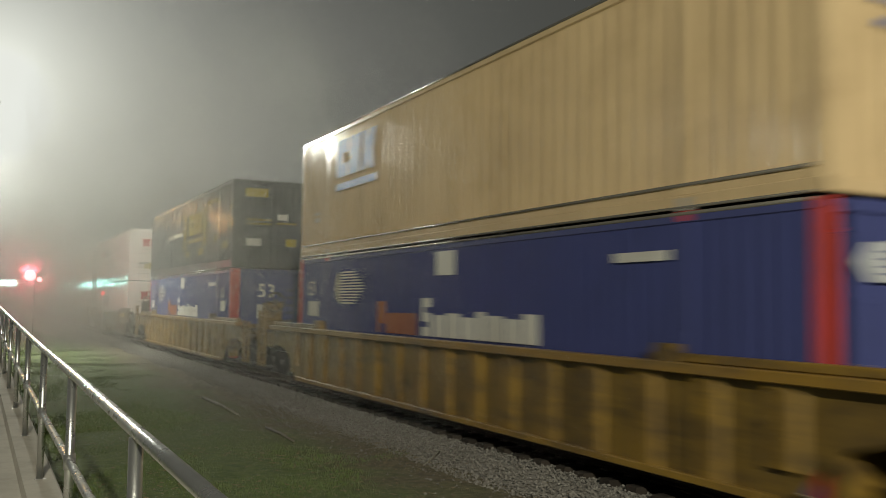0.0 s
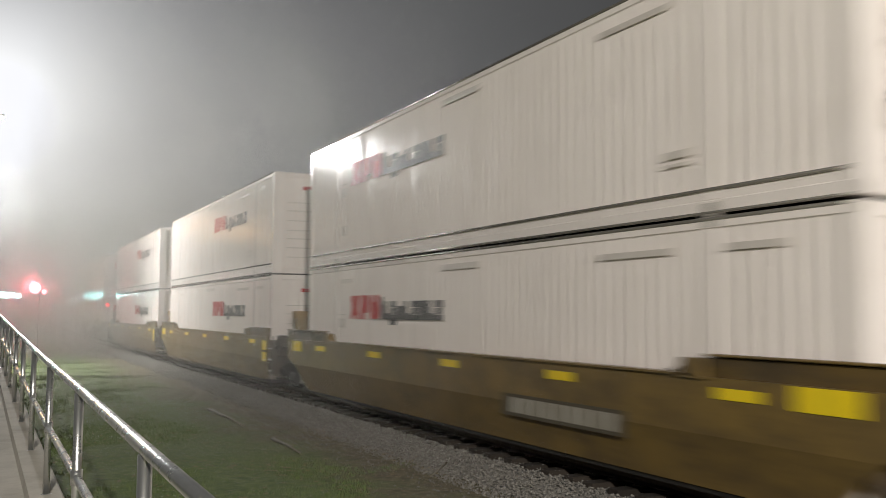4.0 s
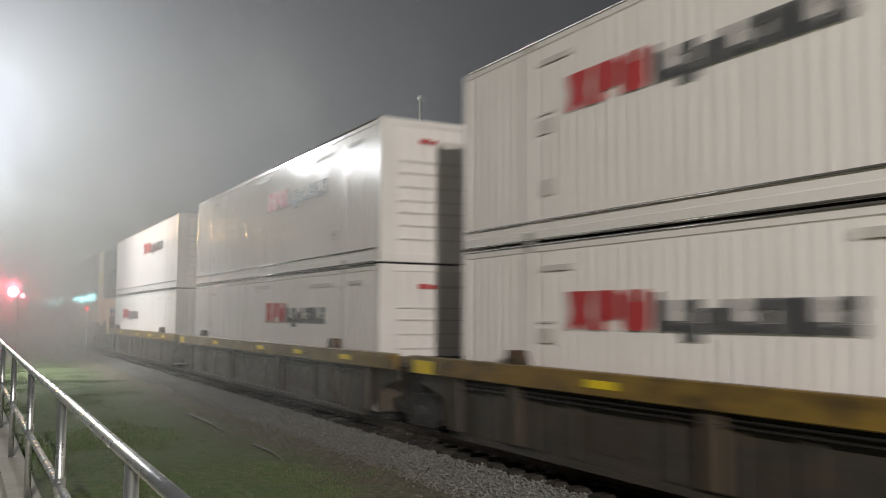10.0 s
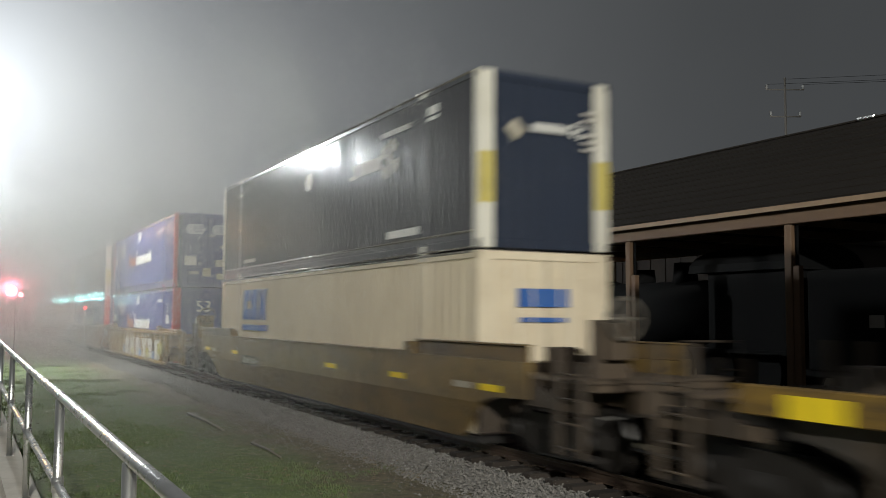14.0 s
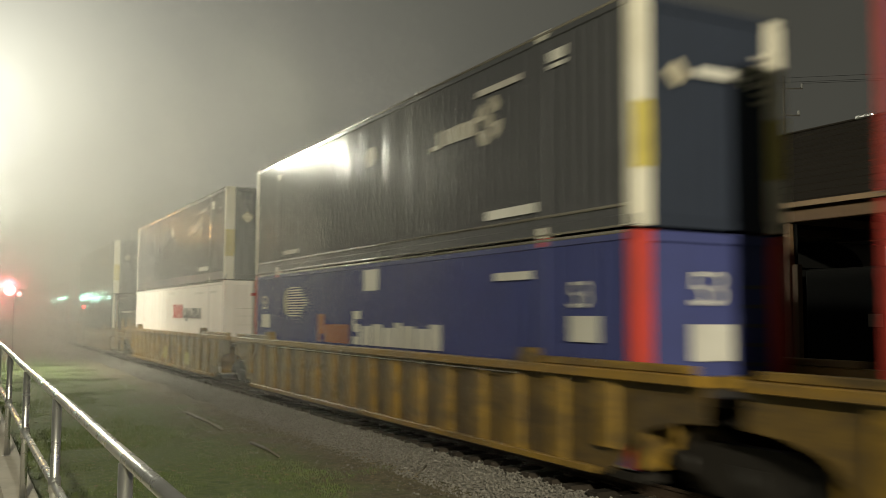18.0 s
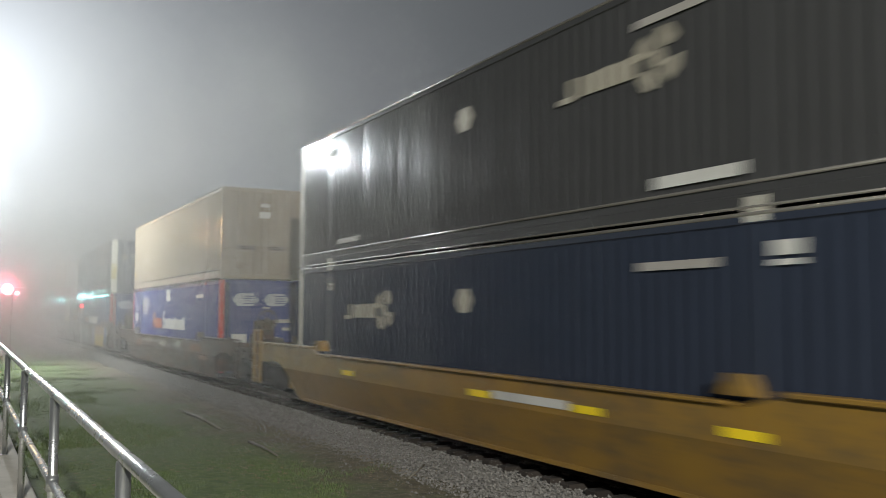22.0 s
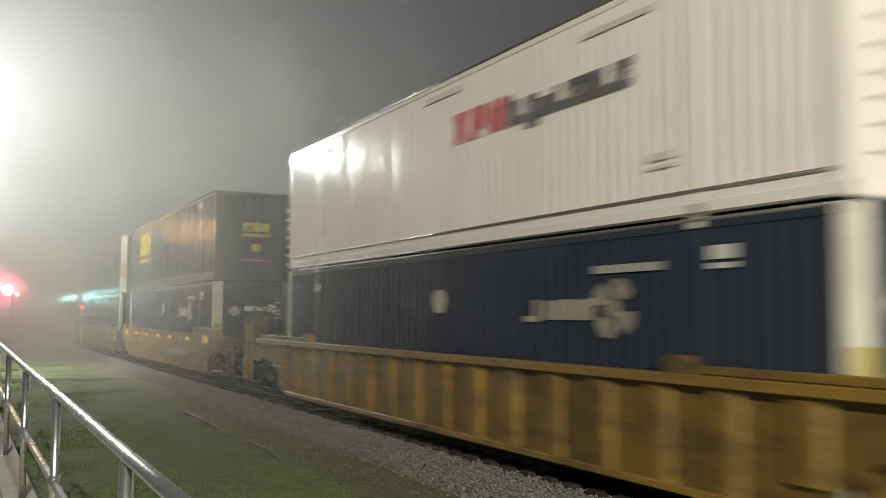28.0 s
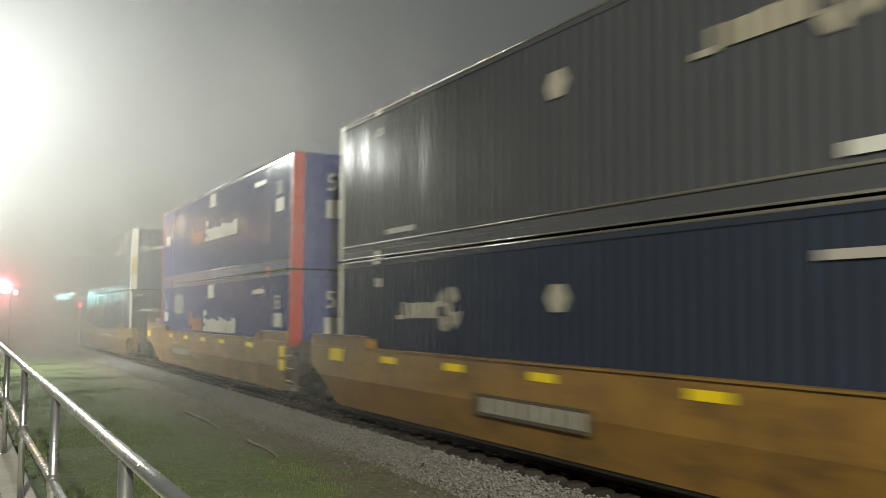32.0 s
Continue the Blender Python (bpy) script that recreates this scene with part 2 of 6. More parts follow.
BOARD = paint("weathered_data_panel", (0.10, 0.085, 0.06), 0.5, 0.6, (0.05, 0.04, 0.03), streak=0.5, scale=3, spec=0.12)
BOARDBAR = paint("pale_stencil_paint", (0.40, 0.37, 0.31), 0.5, 0.6, (0.2, 0.17, 0.12), streak=0.6, scale=3, spec=0.12)
NUMBERS = paint("worn_number_paint", (0.24, 0.21, 0.18), 0.5, 0.7, (0.09, 0.07, 0.05), streak=0.6, scale=3, spec=0.12)
FAINTW = paint("thin_grey_marking_paint", (0.64, 0.58, 0.53), 0.5, 0.3, (0.7, 0.66, 0.6), spec=0.12)
FAINT = paint("faint_marking_paint", (0.42, 0.39, 0.35), 0.5, 0.3, spec=0.12)
GOLD = paint("gold_car_paint", (0.285, 0.17, 0.026), 0.42, 0.6, (0.09, 0.055, 0.025), streak=0.55, scale=1.6, lo=0.36, coat=0.15, grime=0.88)
BROWNGOLD = paint("brown_gold_car_paint", (0.21, 0.135, 0.035), 0.42, 0.5, (0.08, 0.055, 0.03), streak=0.5, scale=1.6, lo=0.36, coat=0.15, grime=0.55)
AMBERDARK = paint("dull_amber_car_paint", (0.225, 0.122, 0.026), 0.42, 0.55, (0.11, 0.055, 0.022), streak=0.5, scale=1.6, lo=0.36, coat=0.15, grime=0.7)
AMBER = paint("amber_car_paint", (0.305, 0.168, 0.033), 0.42, 0.5, (0.13, 0.065, 0.025), streak=0.5, scale=1.6, lo=0.36, coat=0.15, grime=0.65)
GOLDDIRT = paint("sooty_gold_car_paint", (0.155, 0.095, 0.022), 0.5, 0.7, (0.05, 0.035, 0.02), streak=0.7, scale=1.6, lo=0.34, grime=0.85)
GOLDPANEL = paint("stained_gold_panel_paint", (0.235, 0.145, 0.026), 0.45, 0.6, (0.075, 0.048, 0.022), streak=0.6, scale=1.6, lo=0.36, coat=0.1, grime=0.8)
YELLOWCAR = paint("yellow_car_paint", (0.29, 0.165, 0.022), 0.42, 0.5, (0.16, 0.09, 0.03), streak=0.5, scale=1.6, lo=0.36, coat=0.15, grime=0.7, grime_rgb=(0.07, 0.06, 0.045))
ORANGERUST = paint("orange_rust", (0.17, 0.080, 0.025), 0.7, 0.8, (0.05, 0.03, 0.018), streak=0.7, scale=2.4, spec=0.2)
RUST = paint("rusty_car_paint", (0.044, 0.032, 0.021), 0.7, 0.8, (0.024, 0.019, 0.014), streak=0.7, scale=1.8, lo=0.34, grime=0.6, grime_rgb=(0.15, 0.070, 0.024), spec=0.3)
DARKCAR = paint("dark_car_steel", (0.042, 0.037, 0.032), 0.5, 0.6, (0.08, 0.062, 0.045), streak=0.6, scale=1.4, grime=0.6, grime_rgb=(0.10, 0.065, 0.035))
DARKPOST = paint("rusty_side_post", (0.060, 0.043, 0.027), 0.6, 0.6, (0.05, 0.035, 0.025), streak=0.5, scale=1.6, vary=0.35)
STEEL = paint("truck_steel", (0.018, 0.016, 0.014), 0.6, 0.5, (0.030, 0.022, 0.016), spec=0.3)
WHEELM = paint("worn_wheel_steel", (0.035, 0.031, 0.027), 0.5, 0.5, (0.03, 0.022, 0.016), metal=0.4)
BRAKEW = paint("weathered_grey_brake_wheel", (0.10, 0.088, 0.07), 0.5, 0.5, (0.12, 0.1, 0.08), spec=0.3)
RAILM = paint("rail_steel", (0.10, 0.07, 0.05), 0.5, 0.6, (0.06, 0.035, 0.02), metal=0.5)
RAILTOP = paint("polished_rail_head", (0.45, 0.44, 0.42), 0.25, 0.2, metal=1.0)
GALV = paint("galvanized_pipe", (0.62, 0.62, 0.60), 0.27, 0.4, (0.40, 0.40, 0.38), metal=0.92, scale=4, streak=0.15)
CONCRETE = paint("worn_concrete", (0.44, 0.41, 0.35), 0.9, 0.5, (0.16, 0.14, 0.11), bump=0.15, scale=1.5, streak=0.2)
TIEM = paint("creosoted_tie_wood", (0.030, 0.024, 0.019), 0.9, 0.5, (0.055, 0.046, 0.038), bump=0.2, vary=0.3, spec=0.2)
REFLECT = paint("yellow_reflector", (0.90, 0.66, 0.01), 0.35, 0.1)
SHINGLE = paint("dark_roof_shingle", (0.022, 0.018, 0.014), 0.9, 0.4, (0.030, 0.025, 0.02), bump=0.2, spec=0.2)
FASCIA = paint("painted_fascia_board", (0.30, 0.20, 0.11), 0.6, 0.3)
POSTM = paint("brown_timber_post", (0.16, 0.095, 0.05), 0.7, 0.3)
DARKWALL = paint("dark_depot_wall", (0.03, 0.025, 0.022), 0.9, 0.3)
BLACKIRON = paint("black_iron", (0.007, 0.007, 0.007), 0.8, 0.3, (0.011, 0.011, 0.010), spec=0.12)
BARK = paint("grey_bark", (0.08, 0.07, 0.06), 0.9, 0.4)
# Pole wood paled: the fog's haze over the far pole, put into its colour.
HAZEWOOD = paint("hazed_pole_wood", (0.30, 0.28, 0.25), 0.9, 0.4, (0.2, 0.18, 0.15))
STONE = paint("grey_ballast_stone", (0.23, 0.215, 0.195), 0.85, 0.4, (0.12, 0.105, 0.09), vary=0.0, scale=3)
STICKM = paint("grey_dry_stick", (0.2, 0.18, 0.14), 0.8, 0.3)
FLAGR = paint("faded_red_cloth", (0.35, 0.05, 0.06), 0.8, 0.2)
FLAGW = paint("white_cloth", (0.6, 0.6, 0.58), 0.8, 0.2)
FLAGB = paint("dark_blue_cloth", (0.03, 0.04, 0.12), 0.8, 0.2)
DULLRED = paint("worn_red_stencil", (0.22, 0.05, 0.025), 0.5, 0.6, (0.03, 0.03, 0.03), streak=0.5, scale=3, spec=0.12)
TEAL = paint("teal_spray_paint", (0.20, 0.30, 0.30), 0.5, 0.7, (0.11, 0.085, 0.055), streak=0.6, scale=2.2, spec=0.2)
GREYTEAL = paint("grey_teal_spray_paint", (0.21, 0.25, 0.235), 0.5, 0.7, (0.12, 0.10, 0.07), streak=0.6, scale=2.2, spec=0.2)
SKYBLUE = paint("light_blue_spray_paint", (0.12, 0.21, 0.36), 0.5, 0.7, (0.11, 0.085, 0.055), streak=0.6, scale=2.2, spec=0.2)
SPRAYY = paint("yellow_spray_paint", (0.60, 0.50, 0.03), 0.5, 0.7, (0.11, 0.085, 0.055), streak=0.6, scale=2.2, spec=0.2)
SPRAYT = paint("tan_spray_paint", (0.42, 0.30, 0.15), 0.5, 0.7, (0.11, 0.085, 0.055), streak=0.6, scale=2.2, spec=0.2)
SPRAYW = paint("white_spray_paint", (0.42, 0.40, 0.36), 0.5, 0.7, (0.13, 0.10, 0.06), streak=0.7, scale=2.5)
SPRAYO = paint("dull_yellow_spray_paint", (0.30, 0.27, 0.05), 0.5, 0.75, (0.10, 0.07, 0.03), streak=0.7, scale=2.5)


def ground_material():
    """Patchy wet grass, bare earth near the track."""
    m, N, L, b = shader("patchy_grass_ground")
    tc = N.new("ShaderNodeTexCoord")
    n1 = N.new("ShaderNodeTexNoise")
    n1.inputs["Scale"].default_value, n1.inputs["Detail"].default_value, n1.inputs["Roughness"].default_value = 0.55, 8, 0.7
    n2 = N.new("ShaderNodeTexNoise")
    n2.inputs["Scale"].default_value, n2.inputs["Detail"].default_value = 9, 6
    n3 = N.new("ShaderNodeTexNoise")
    n3.inputs["Scale"].default_value, n3.inputs["Detail"].default_value = 60, 4
    for n in (n1, n2, n3):
        L.new(tc.outputs["Object"], n.inputs["Vector"])
    sx = N.new("ShaderNodeSeparateXYZ")
    L.new(tc.outputs["Object"], sx.inputs[0])
    bare = N.new("ShaderNodeMapRange")
    bare.inputs["From Min"].default_value, bare.inputs["From Max"].default_value = 3.2, 5.8
    bare.inputs["To Min"].default_value, bare.inputs["To Max"].default_value = -0.30, 0.28
    L.new(sx.outputs["X"], bare.inputs["Value"])
    ad = N.new("ShaderNodeMath")
    L.new(n1.outputs["Fac"], ad.inputs[0])
    L.new(bare.outputs[0], ad.inputs[1])
    fac = N.new("ShaderNodeMapRange")
    fac.inputs["From Min"].default_value, fac.inputs["From Max"].default_value = 0.34, 0.72
    L.new(ad.outputs[0], fac.inputs["Value"])
    g = N.new("ShaderNodeValToRGB")
    g.color_ramp.elements[0].position, g.color_ramp.elements[0].color = 0.3, (0.066, 0.104, 0.024, 1)
    g.color_ramp.elements[1].position, g.color_ramp.elements[1].color = 0.7, (0.138, 0.180, 0.050, 1)
    L.new(n2.outputs["Fac"], g.inputs[0])
    e = N.new("ShaderNodeValToRGB")
    e.color_ramp.elements[0].position, e.color_ramp.elements[0].color = 0.3, (0.080, 0.066, 0.036, 1)
    e.color_ramp.elements[1].position, e.color_ramp.elements[1].color = 0.7, (0.165, 0.138, 0.084, 1)
    L.new(n2.outputs["Fac"], e.inputs[0])
    mix = N.new("ShaderNodeMix")
    mix.data_type = "RGBA"
    L.new(fac.outputs[0], mix.inputs["Factor"])
    L.new(g.outputs[0], mix.inputs["A"])
    L.new(e.outputs[0], mix.inputs["B"])
    L.new(mix.outputs["Result"], b.inputs["Base Color"])
    b.inputs["Roughness"].default_value = 0.85
    bp = N.new("ShaderNodeBump")
    bp.inputs["Strength"].default_value, bp.inputs["Distance"].default_value = 0.8, 0.03
    L.new(n3.outputs["Fac"], bp.inputs["Height"])
    L.new(bp.outputs[0], b.inputs["Normal"])
    return m


GROUND = ground_material()


def grass_material():
    m, N, L, b = shader("grass_blade")
    geo = N.new("ShaderNodeNewGeometry")
    r = N.new("ShaderNodeValToRGB")
    r.color_ramp.elements[0].color = (0.062, 0.108, 0.022, 1)
    r.color_ramp.elements[1].color = (0.140, 0.176, 0.052, 1)
    L.new(geo.outputs["Random Per Island"], r.inputs[0])
    L.new(r.outputs[0], b.inputs["Base Color"])
    b.inputs["Roughness"].default_value = 0.6
    return m


GRASS = grass_material()


def fog_material(name, pale):
    """Water droplets that scatter the light of the lamps, forwards and back."""
    m, N, L, b = shader(name)
    N.remove(b)
    df = N.new("ShaderNodeBsdfDiffuse")
    tl = N.new("ShaderNodeBsdfTranslucent")
    for n in (df, tl):
        n.inputs["Color"].default_value = (pale, pale, pale * 0.98, 1)
    mix = N.new("ShaderNodeMixShader")
    mix.inputs[0].default_value = 0.2
    L.new(df.outputs[0], mix.inputs[1])
    L.new(tl.outputs[0], mix.inputs[2])
    L.new(mix.outputs[0], N["Material Output"].inputs["Surface"])
    return m


MIST = fog_material("near_mist", 0.8)
FOG = fog_material("far_fog", 0.21)


def stone_material():
    m, N, L, b = shader("ballast_stones")
    geo = N.new("ShaderNodeNewGeometry")
    r = N.new("ShaderNodeValToRGB")
    r.color_ramp.elements[0].color = (0.115, 0.105, 0.09, 1)
    r.color_ramp.elements[1].color = (0.235, 0.22, 0.195, 1)
    L.new(geo.outputs["Random Per Island"], r.inputs[0])
    L.new(r.outputs[0], b.inputs["Base Color"])
    b.inputs["Roughness"].default_value = 0.8
    return m


STONES = stone_material()


# ---------------------------------------------------------------- mesh helpers
def part(name, bm, material, parent=None, label=""):
    me = bpy.data.meshes.new(name)
    bm.to_mesh(me)
    bm.free()
    me.materials.append(material)
    ob = new(name, me)
    ob.parent = parent
    if label:
        ob["label"] = label
    return ob


def box(bm, x0, x1, y0, y1, z0, z1, bevel=0.0):
    v = [bm.verts.new((x, y, z)) for x in (x0, x1) for y in (y0, y1) for z in (z0, z1)]
    fs = []
    for q in ((0, 1, 3, 2), (4, 6, 7, 5), (0, 4, 5, 1), (2, 3, 7, 6), (0, 2, 6, 4), (1, 5, 7, 3)):
        fs.append(bm.faces.new([v[i] for i in q]))
    if bevel:
        es = {e for f in fs for e in f.edges}
        bmesh.ops.bevel(bm, geom=list(es), offset=bevel, segments=1, affect="EDGES")
    return bm


def boxes(*specs, bevel=0.0):
    bm = bmesh.new()
    for s in specs:
        box(bm, *s)
    if bevel:
        bmesh.ops.bevel(bm, geom=bm.edges[:], offset=bevel, segments=1, affect="EDGES")
    return bm


def prism(bm, pts, axis, a0, a1):
    """A polygon swept between a0 and a1 along an axis; pts lie in the other two axes, in order."""
    def p3(p, a):
        return {"x": (a, p[0], p[1]), "y": (p[0], a, p[1]), "z": (p[0], p[1], a)}[axis]
    lo = [bm.verts.new(p3(p, a0)) for p in pts]
    hi = [bm.verts.new(p3(p, a1)) for p in pts]
    n = len(pts)
    bm.faces.new(lo[::-1])
    bm.faces.new(hi)
    for i in range(n):
        bm.faces.new((lo[i], lo[(i + 1) % n], hi[(i + 1) % n], hi[i]))
    bmesh.ops.recalc_face_normals(bm, faces=bm.faces[:])
    return bm


def tube(bm, path, radius, sides=12, caps=True, taper=None):
    """A round bar along a path of points."""
    path = [Vector(p) for p in path]
    rings = []
    for i, p in enumerate(path):
        d = (path[min(i + 1, len(path) - 1)] - path[max(i - 1, 0)]).normalized()
        u = d.orthogonal().normalized() if abs(d.z) > 0.9 else d.cross(Vector((0, 0, 1))).normalized()
        w = d.cross(u)
        r = radius if taper is None else radius + (taper - radius) * i / (len(path) - 1)
        rings.append([bm.verts.new(p + (u * math.cos(a) + w * math.sin(a)) * r) for a in [2 * math.pi * k / sides for k in range(sides)]])
    for r0, r1 in zip(rings, rings[1:]):
        for k in range(sides):
            f = bm.faces.new((r0[k], r0[(k + 1) % sides], r1[(k + 1) % sides], r1[k]))
            f.smooth = True
    if caps:
        bm.faces.new(rings[0][::-1])
        bm.faces.new(rings[-1])
    return bm


def thing(name, place, label, category, group="", kind=""):
    ob = new(name)
    ob.empty_display_size = 0.2
    ob.location = place
    return tagged(ob, label, category, group, kind)


def corrugated(bm, face, a0, a1, z0, z1, out, depth, pitch, flat=0.16):
    """A trapezoid-ribbed sheet on a side (face 'x') or an end (face 'y'), out: signed outer plane."""
    n = max(2, round((a1 - a0) / pitch))
    p = (a1 - a0) / n
    s = 1 if out > 0 else -1
    prof = []
    for i in range(n):
        b = a0 + i * p
        prof += [(b, 0), (b + p * flat, 0), (b + p * 0.5, depth), (b + p * (0.5 + flat), depth)]
    prof.append((a1, 0))
    if flat > 0.3:                          # pressed flats never lie quite true
        rng = random.Random(int(a0 * 100) + n)
        prof = [(a, d + rng.gauss(0, 0.0011) + 0.0022 * (i // 4 % 5 == 2) * (i % 2)) for i, (a, d) in enumerate(prof)]
    rows = []
    for z in (z0, z1):
        rows.append([bm.verts.new((out - s * d, a, z) if face == "x" else (a, out - s * d, z)) for a, d in prof])
    for i in range(len(prof) - 1):
        q = (rows[0][i], rows[0][i + 1], rows[1][i + 1], rows[1][i])
        bm.faces.new(q)
    return bm


def plate(bm, face, a0, a1, z0, z1, out, th=0.005):
    """A thin painted panel on a side or end."""
    s = 1 if out > 0 else -1
    o0, o1 = sorted((out, out + s * th))
    a0, a1 = sorted((a0, a1))
    z0, z1 = sorted((z0, z1))
    if face == "x":
        return box(bm, o0, o1, a0, a1, z0, z1)
    return box(bm, a0, a1, o0, o1, z0, z1)


def plates(face, out, *rects):
    bm = bmesh.new()
    for r in rects:
        plate(bm, face, *r, out)
    return bm


def poly(bm, face, pts, out, th=0.005):
    s = 1 if out > 0 else -1
    o = sorted((out, out + s * th))
    return prism(bm, pts, face, *o)


def lettering(name, text, size, m, material, parent):
    """Flat lettering of the built-in font as a mesh; m places it."""
    cu = bpy.data.curves.new(name, "FONT")
    cu.body, cu.size, cu.extrude = text, size, 0.002
    tmp = bpy.data.objects.new(name, cu)
    scene.collection.objects.link(tmp)
    dg = bpy.context.evaluated_depsgraph_get()
    me = bpy.data.meshes.new_from_object(tmp.evaluated_get(dg))
    bpy.data.objects.remove(tmp)
    me.transform(m)
    me.materials.clear()
    me.materials.append(material)
    ob = new(name, me)
    ob.parent = parent
    return ob


def on_side(y, z, out=-1.303):
    return Matrix(((0, 0, -1, out), (-1, 0, 0, y), (0, 1, 0, z), (0, 0, 0, 1)))


def on_front(x, z, out=-8.083):
    return Matrix(((1, 0, 0, x), (0, 0, -1, out), (0, 1, 0, z), (0, 0, 0, 1)))


# ---------------------------------------------------------------- track and ground
TRACK_X, RAIL_Z = 8.455, 0.15


def build_ground():
    bm = bmesh.new()
    xs = [-600, -120, -40, -12, -6, -2.0, 0.2, 0.9, 1.6, 2.4, 3.2, 4.0, 4.8, 5.4, 5.9, 6.4, 6.9, 10.2, 10.8, 11.6, 13, 18, 30, 80, 250, 700]
    ys = [-300, -60, -20, -5] + [i * 1.0 for i in range(0, 62)] + [66, 72, 80, 95, 120, 170, 300, 900]
    grid = []
    for x in xs:
        col = []
        for y in ys:
            z = -0.15
            if 0.5 < x < 6.6 and 0 <= y < 70:
                z += 0.05 * noise.noise((x * 0.6, y * 0.35, 0.3)) + 0.03 * noise.noise((x * 1.7, y * 1.1, 2.0))
            if 6.3 < x < 10.5:
                z = -0.16
            col.append(bm.verts.new((x, y, z)))
        grid.append(col)
    for i in range(len(xs) - 1):
        for j in range(len(ys) - 1):
            f = bm.faces.new((grid[i][j], grid[i + 1][j], grid[i + 1][j + 1], grid[i][j + 1]))
            f.smooth = True
    g = part("ground", bm, GROUND)
    tagged(g, "patchy wet grass with bare earth beside the track", "ground", kind="structure")
    bm = bmesh.new()
    prism(bm, [(6.0, -0.17), (6.75, -0.075), (7.1, -0.085), (9.8, -0.085), (10.15, -0.075), (11.0, -0.17)], "y", -60, 520)
    bed = part("ballast_bed", bm, STONE)
    tagged(bed, "grey crushed stone ballast bed under the track", "ballast", kind="structure")


def build_rails():
    tr = thing("railway_track", (TRACK_X, 0, 0), "single railway track with dark timber ties on ballast", "track", kind="structure")
    for s in (-1, 1):
        bm = bmesh.new()
        prof = [(-0.075, 0.012), (0.075, 0.012), (0.075, 0.03), (0.012, 0.05), (0.012, 0.12), (0.036, 0.13), (0.036, 0.166), (-0.036, 0.166), (-0.036, 0.13), (-0.012, 0.12), (-0.012, 0.05), (-0.075, 0.03)]
        prism(bm, [(s * 0.7535 + p[0], p[1] + RAIL_Z - 0.166) for p in prof], "y", -60, 520)
        rail = part("rail", bm, RAILM, tr, "rusty steel rail")
        bm = boxes((s * 0.7535 - 0.026, s * 0.7535 + 0.026, -60, 520, RAIL_Z + 0.0005, RAIL_Z + 0.003))
        part("rail_head", bm, RAILTOP, rail, "polished running surface")
    bm = boxes((-1.3, 1.3, -0.115, 0.115, -0.17, 0.0), bevel=0.012)
    me = bpy.data.meshes.new("tie")
    bm.to_mesh(me)
    bm.free()
    me.materials.append(TIEM)
    rnd = random.Random(4)
    for i in range(160):
        t = new("tie", me)
        t.parent = tr
        t.matrix_basis = pose(rnd.uniform(-0.06, 0.04), 2.0 + i * 0.535 + rnd.uniform(-0.03, 0.03), rnd.uniform(-0.015, 0.006), 0, 0, rnd.uniform(-1.2, 1.2))
    bm = bmesh.new()
    for i in list(range(-100, 0)) + list(range(160, 960)):
        box(bm, -1.3, 1.3, 2.0 + i * 0.535 - 0.11, 2.0 + i * 0.535 + 0.11, -0.17, 0.0)
    far = part("tie_run", bm, TIEM, tr)
    far["kind"] = "stuff"
    spk = bmesh.new()
    for i in range(110):
        for s in (-1, 1):
            for o in (-0.11, 0.11):
                box(spk, s * 0.7535 + o - 0.07, s * 0.7535 + o + 0.07, 2.0 + i * 0.535 - 0.09, 2.0 + i * 0.535 + 0.09, -0.01, 0.014)
    part("tie_plates", spk, RAILM, tr)["kind"] = "stuff"


def scatter(name, count, seed, place, shape, material, label, category):
    """Many small pieces in one mesh; place gives x, y, z, size; shape gives verts and faces of one piece."""
    rnd = random.Random(seed)
    V, F = [], []
    for _ in range(count):
        p = place(rnd)
        if p is None:
            continue
        vs, fs = shape(rnd, p[3])
        o = len(V)
        a = rnd.uniform(0, 6.283)
        c, s = math.cos(a), math.sin(a)
        for x, y, z in vs:
            V.append((p[0] + x * c - y * s, p[1] + x * s + y * c, p[2] + z))
        F += [tuple(o + i for i in f) for f in fs]
    me = bpy.data.meshes.new(name)
    me.from_pydata(V, [], F)
    me.materials.append(material)
    ob = new(name, me)
    return tagged(ob, label, category, kind="stuff")


def stone_shape(rnd, s):
    j = lambda: rnd.uniform(0.6, 1.25)
    vs = [(s * j(), 0, 0), (0, s * j(), 0.1 * s), (-s * j(), 0, 0), (0, -s * j(), 0.1 * s), (0.2 * s, 0.1 * s, s * j() * 0.8), (0, 0, -s * 0.6)]
    fs = [(0, 1, 4), (1, 2, 4), (2, 3, 4), (3, 0, 4), (1, 0, 5), (2, 1, 5), (3, 2, 5), (0, 3, 5)]
    return vs, fs


def stone_place(rnd):
    y = 4 + 56 * rnd.random() ** 1.7
    x = rnd.uniform(5.78, 8.3) if rnd.random() < 0.9 else rnd.gauss(5.75, 0.32)
    edge = 5.85 + 0.22 * noise.noise((y * 0.5, 3.0, 0.0))
    if x < 4.9 or x < edge and rnd.random() < 0.72:
        return None
    if x > 7.1 and abs((y - 2.0) / 0.535 - round((y - 2.0) / 0.535)) < 0.27 and (x > 7.35 or rnd.random() < 0.55):
        return None
    z = -0.15 + max(0, min(1, (x - 5.9) / 0.9)) * (0.085 if x < 7.1 else 0.065)
    return x, y, z + rnd.uniform(-0.01, 0.02), rnd.uniform(0.012, 0.031)


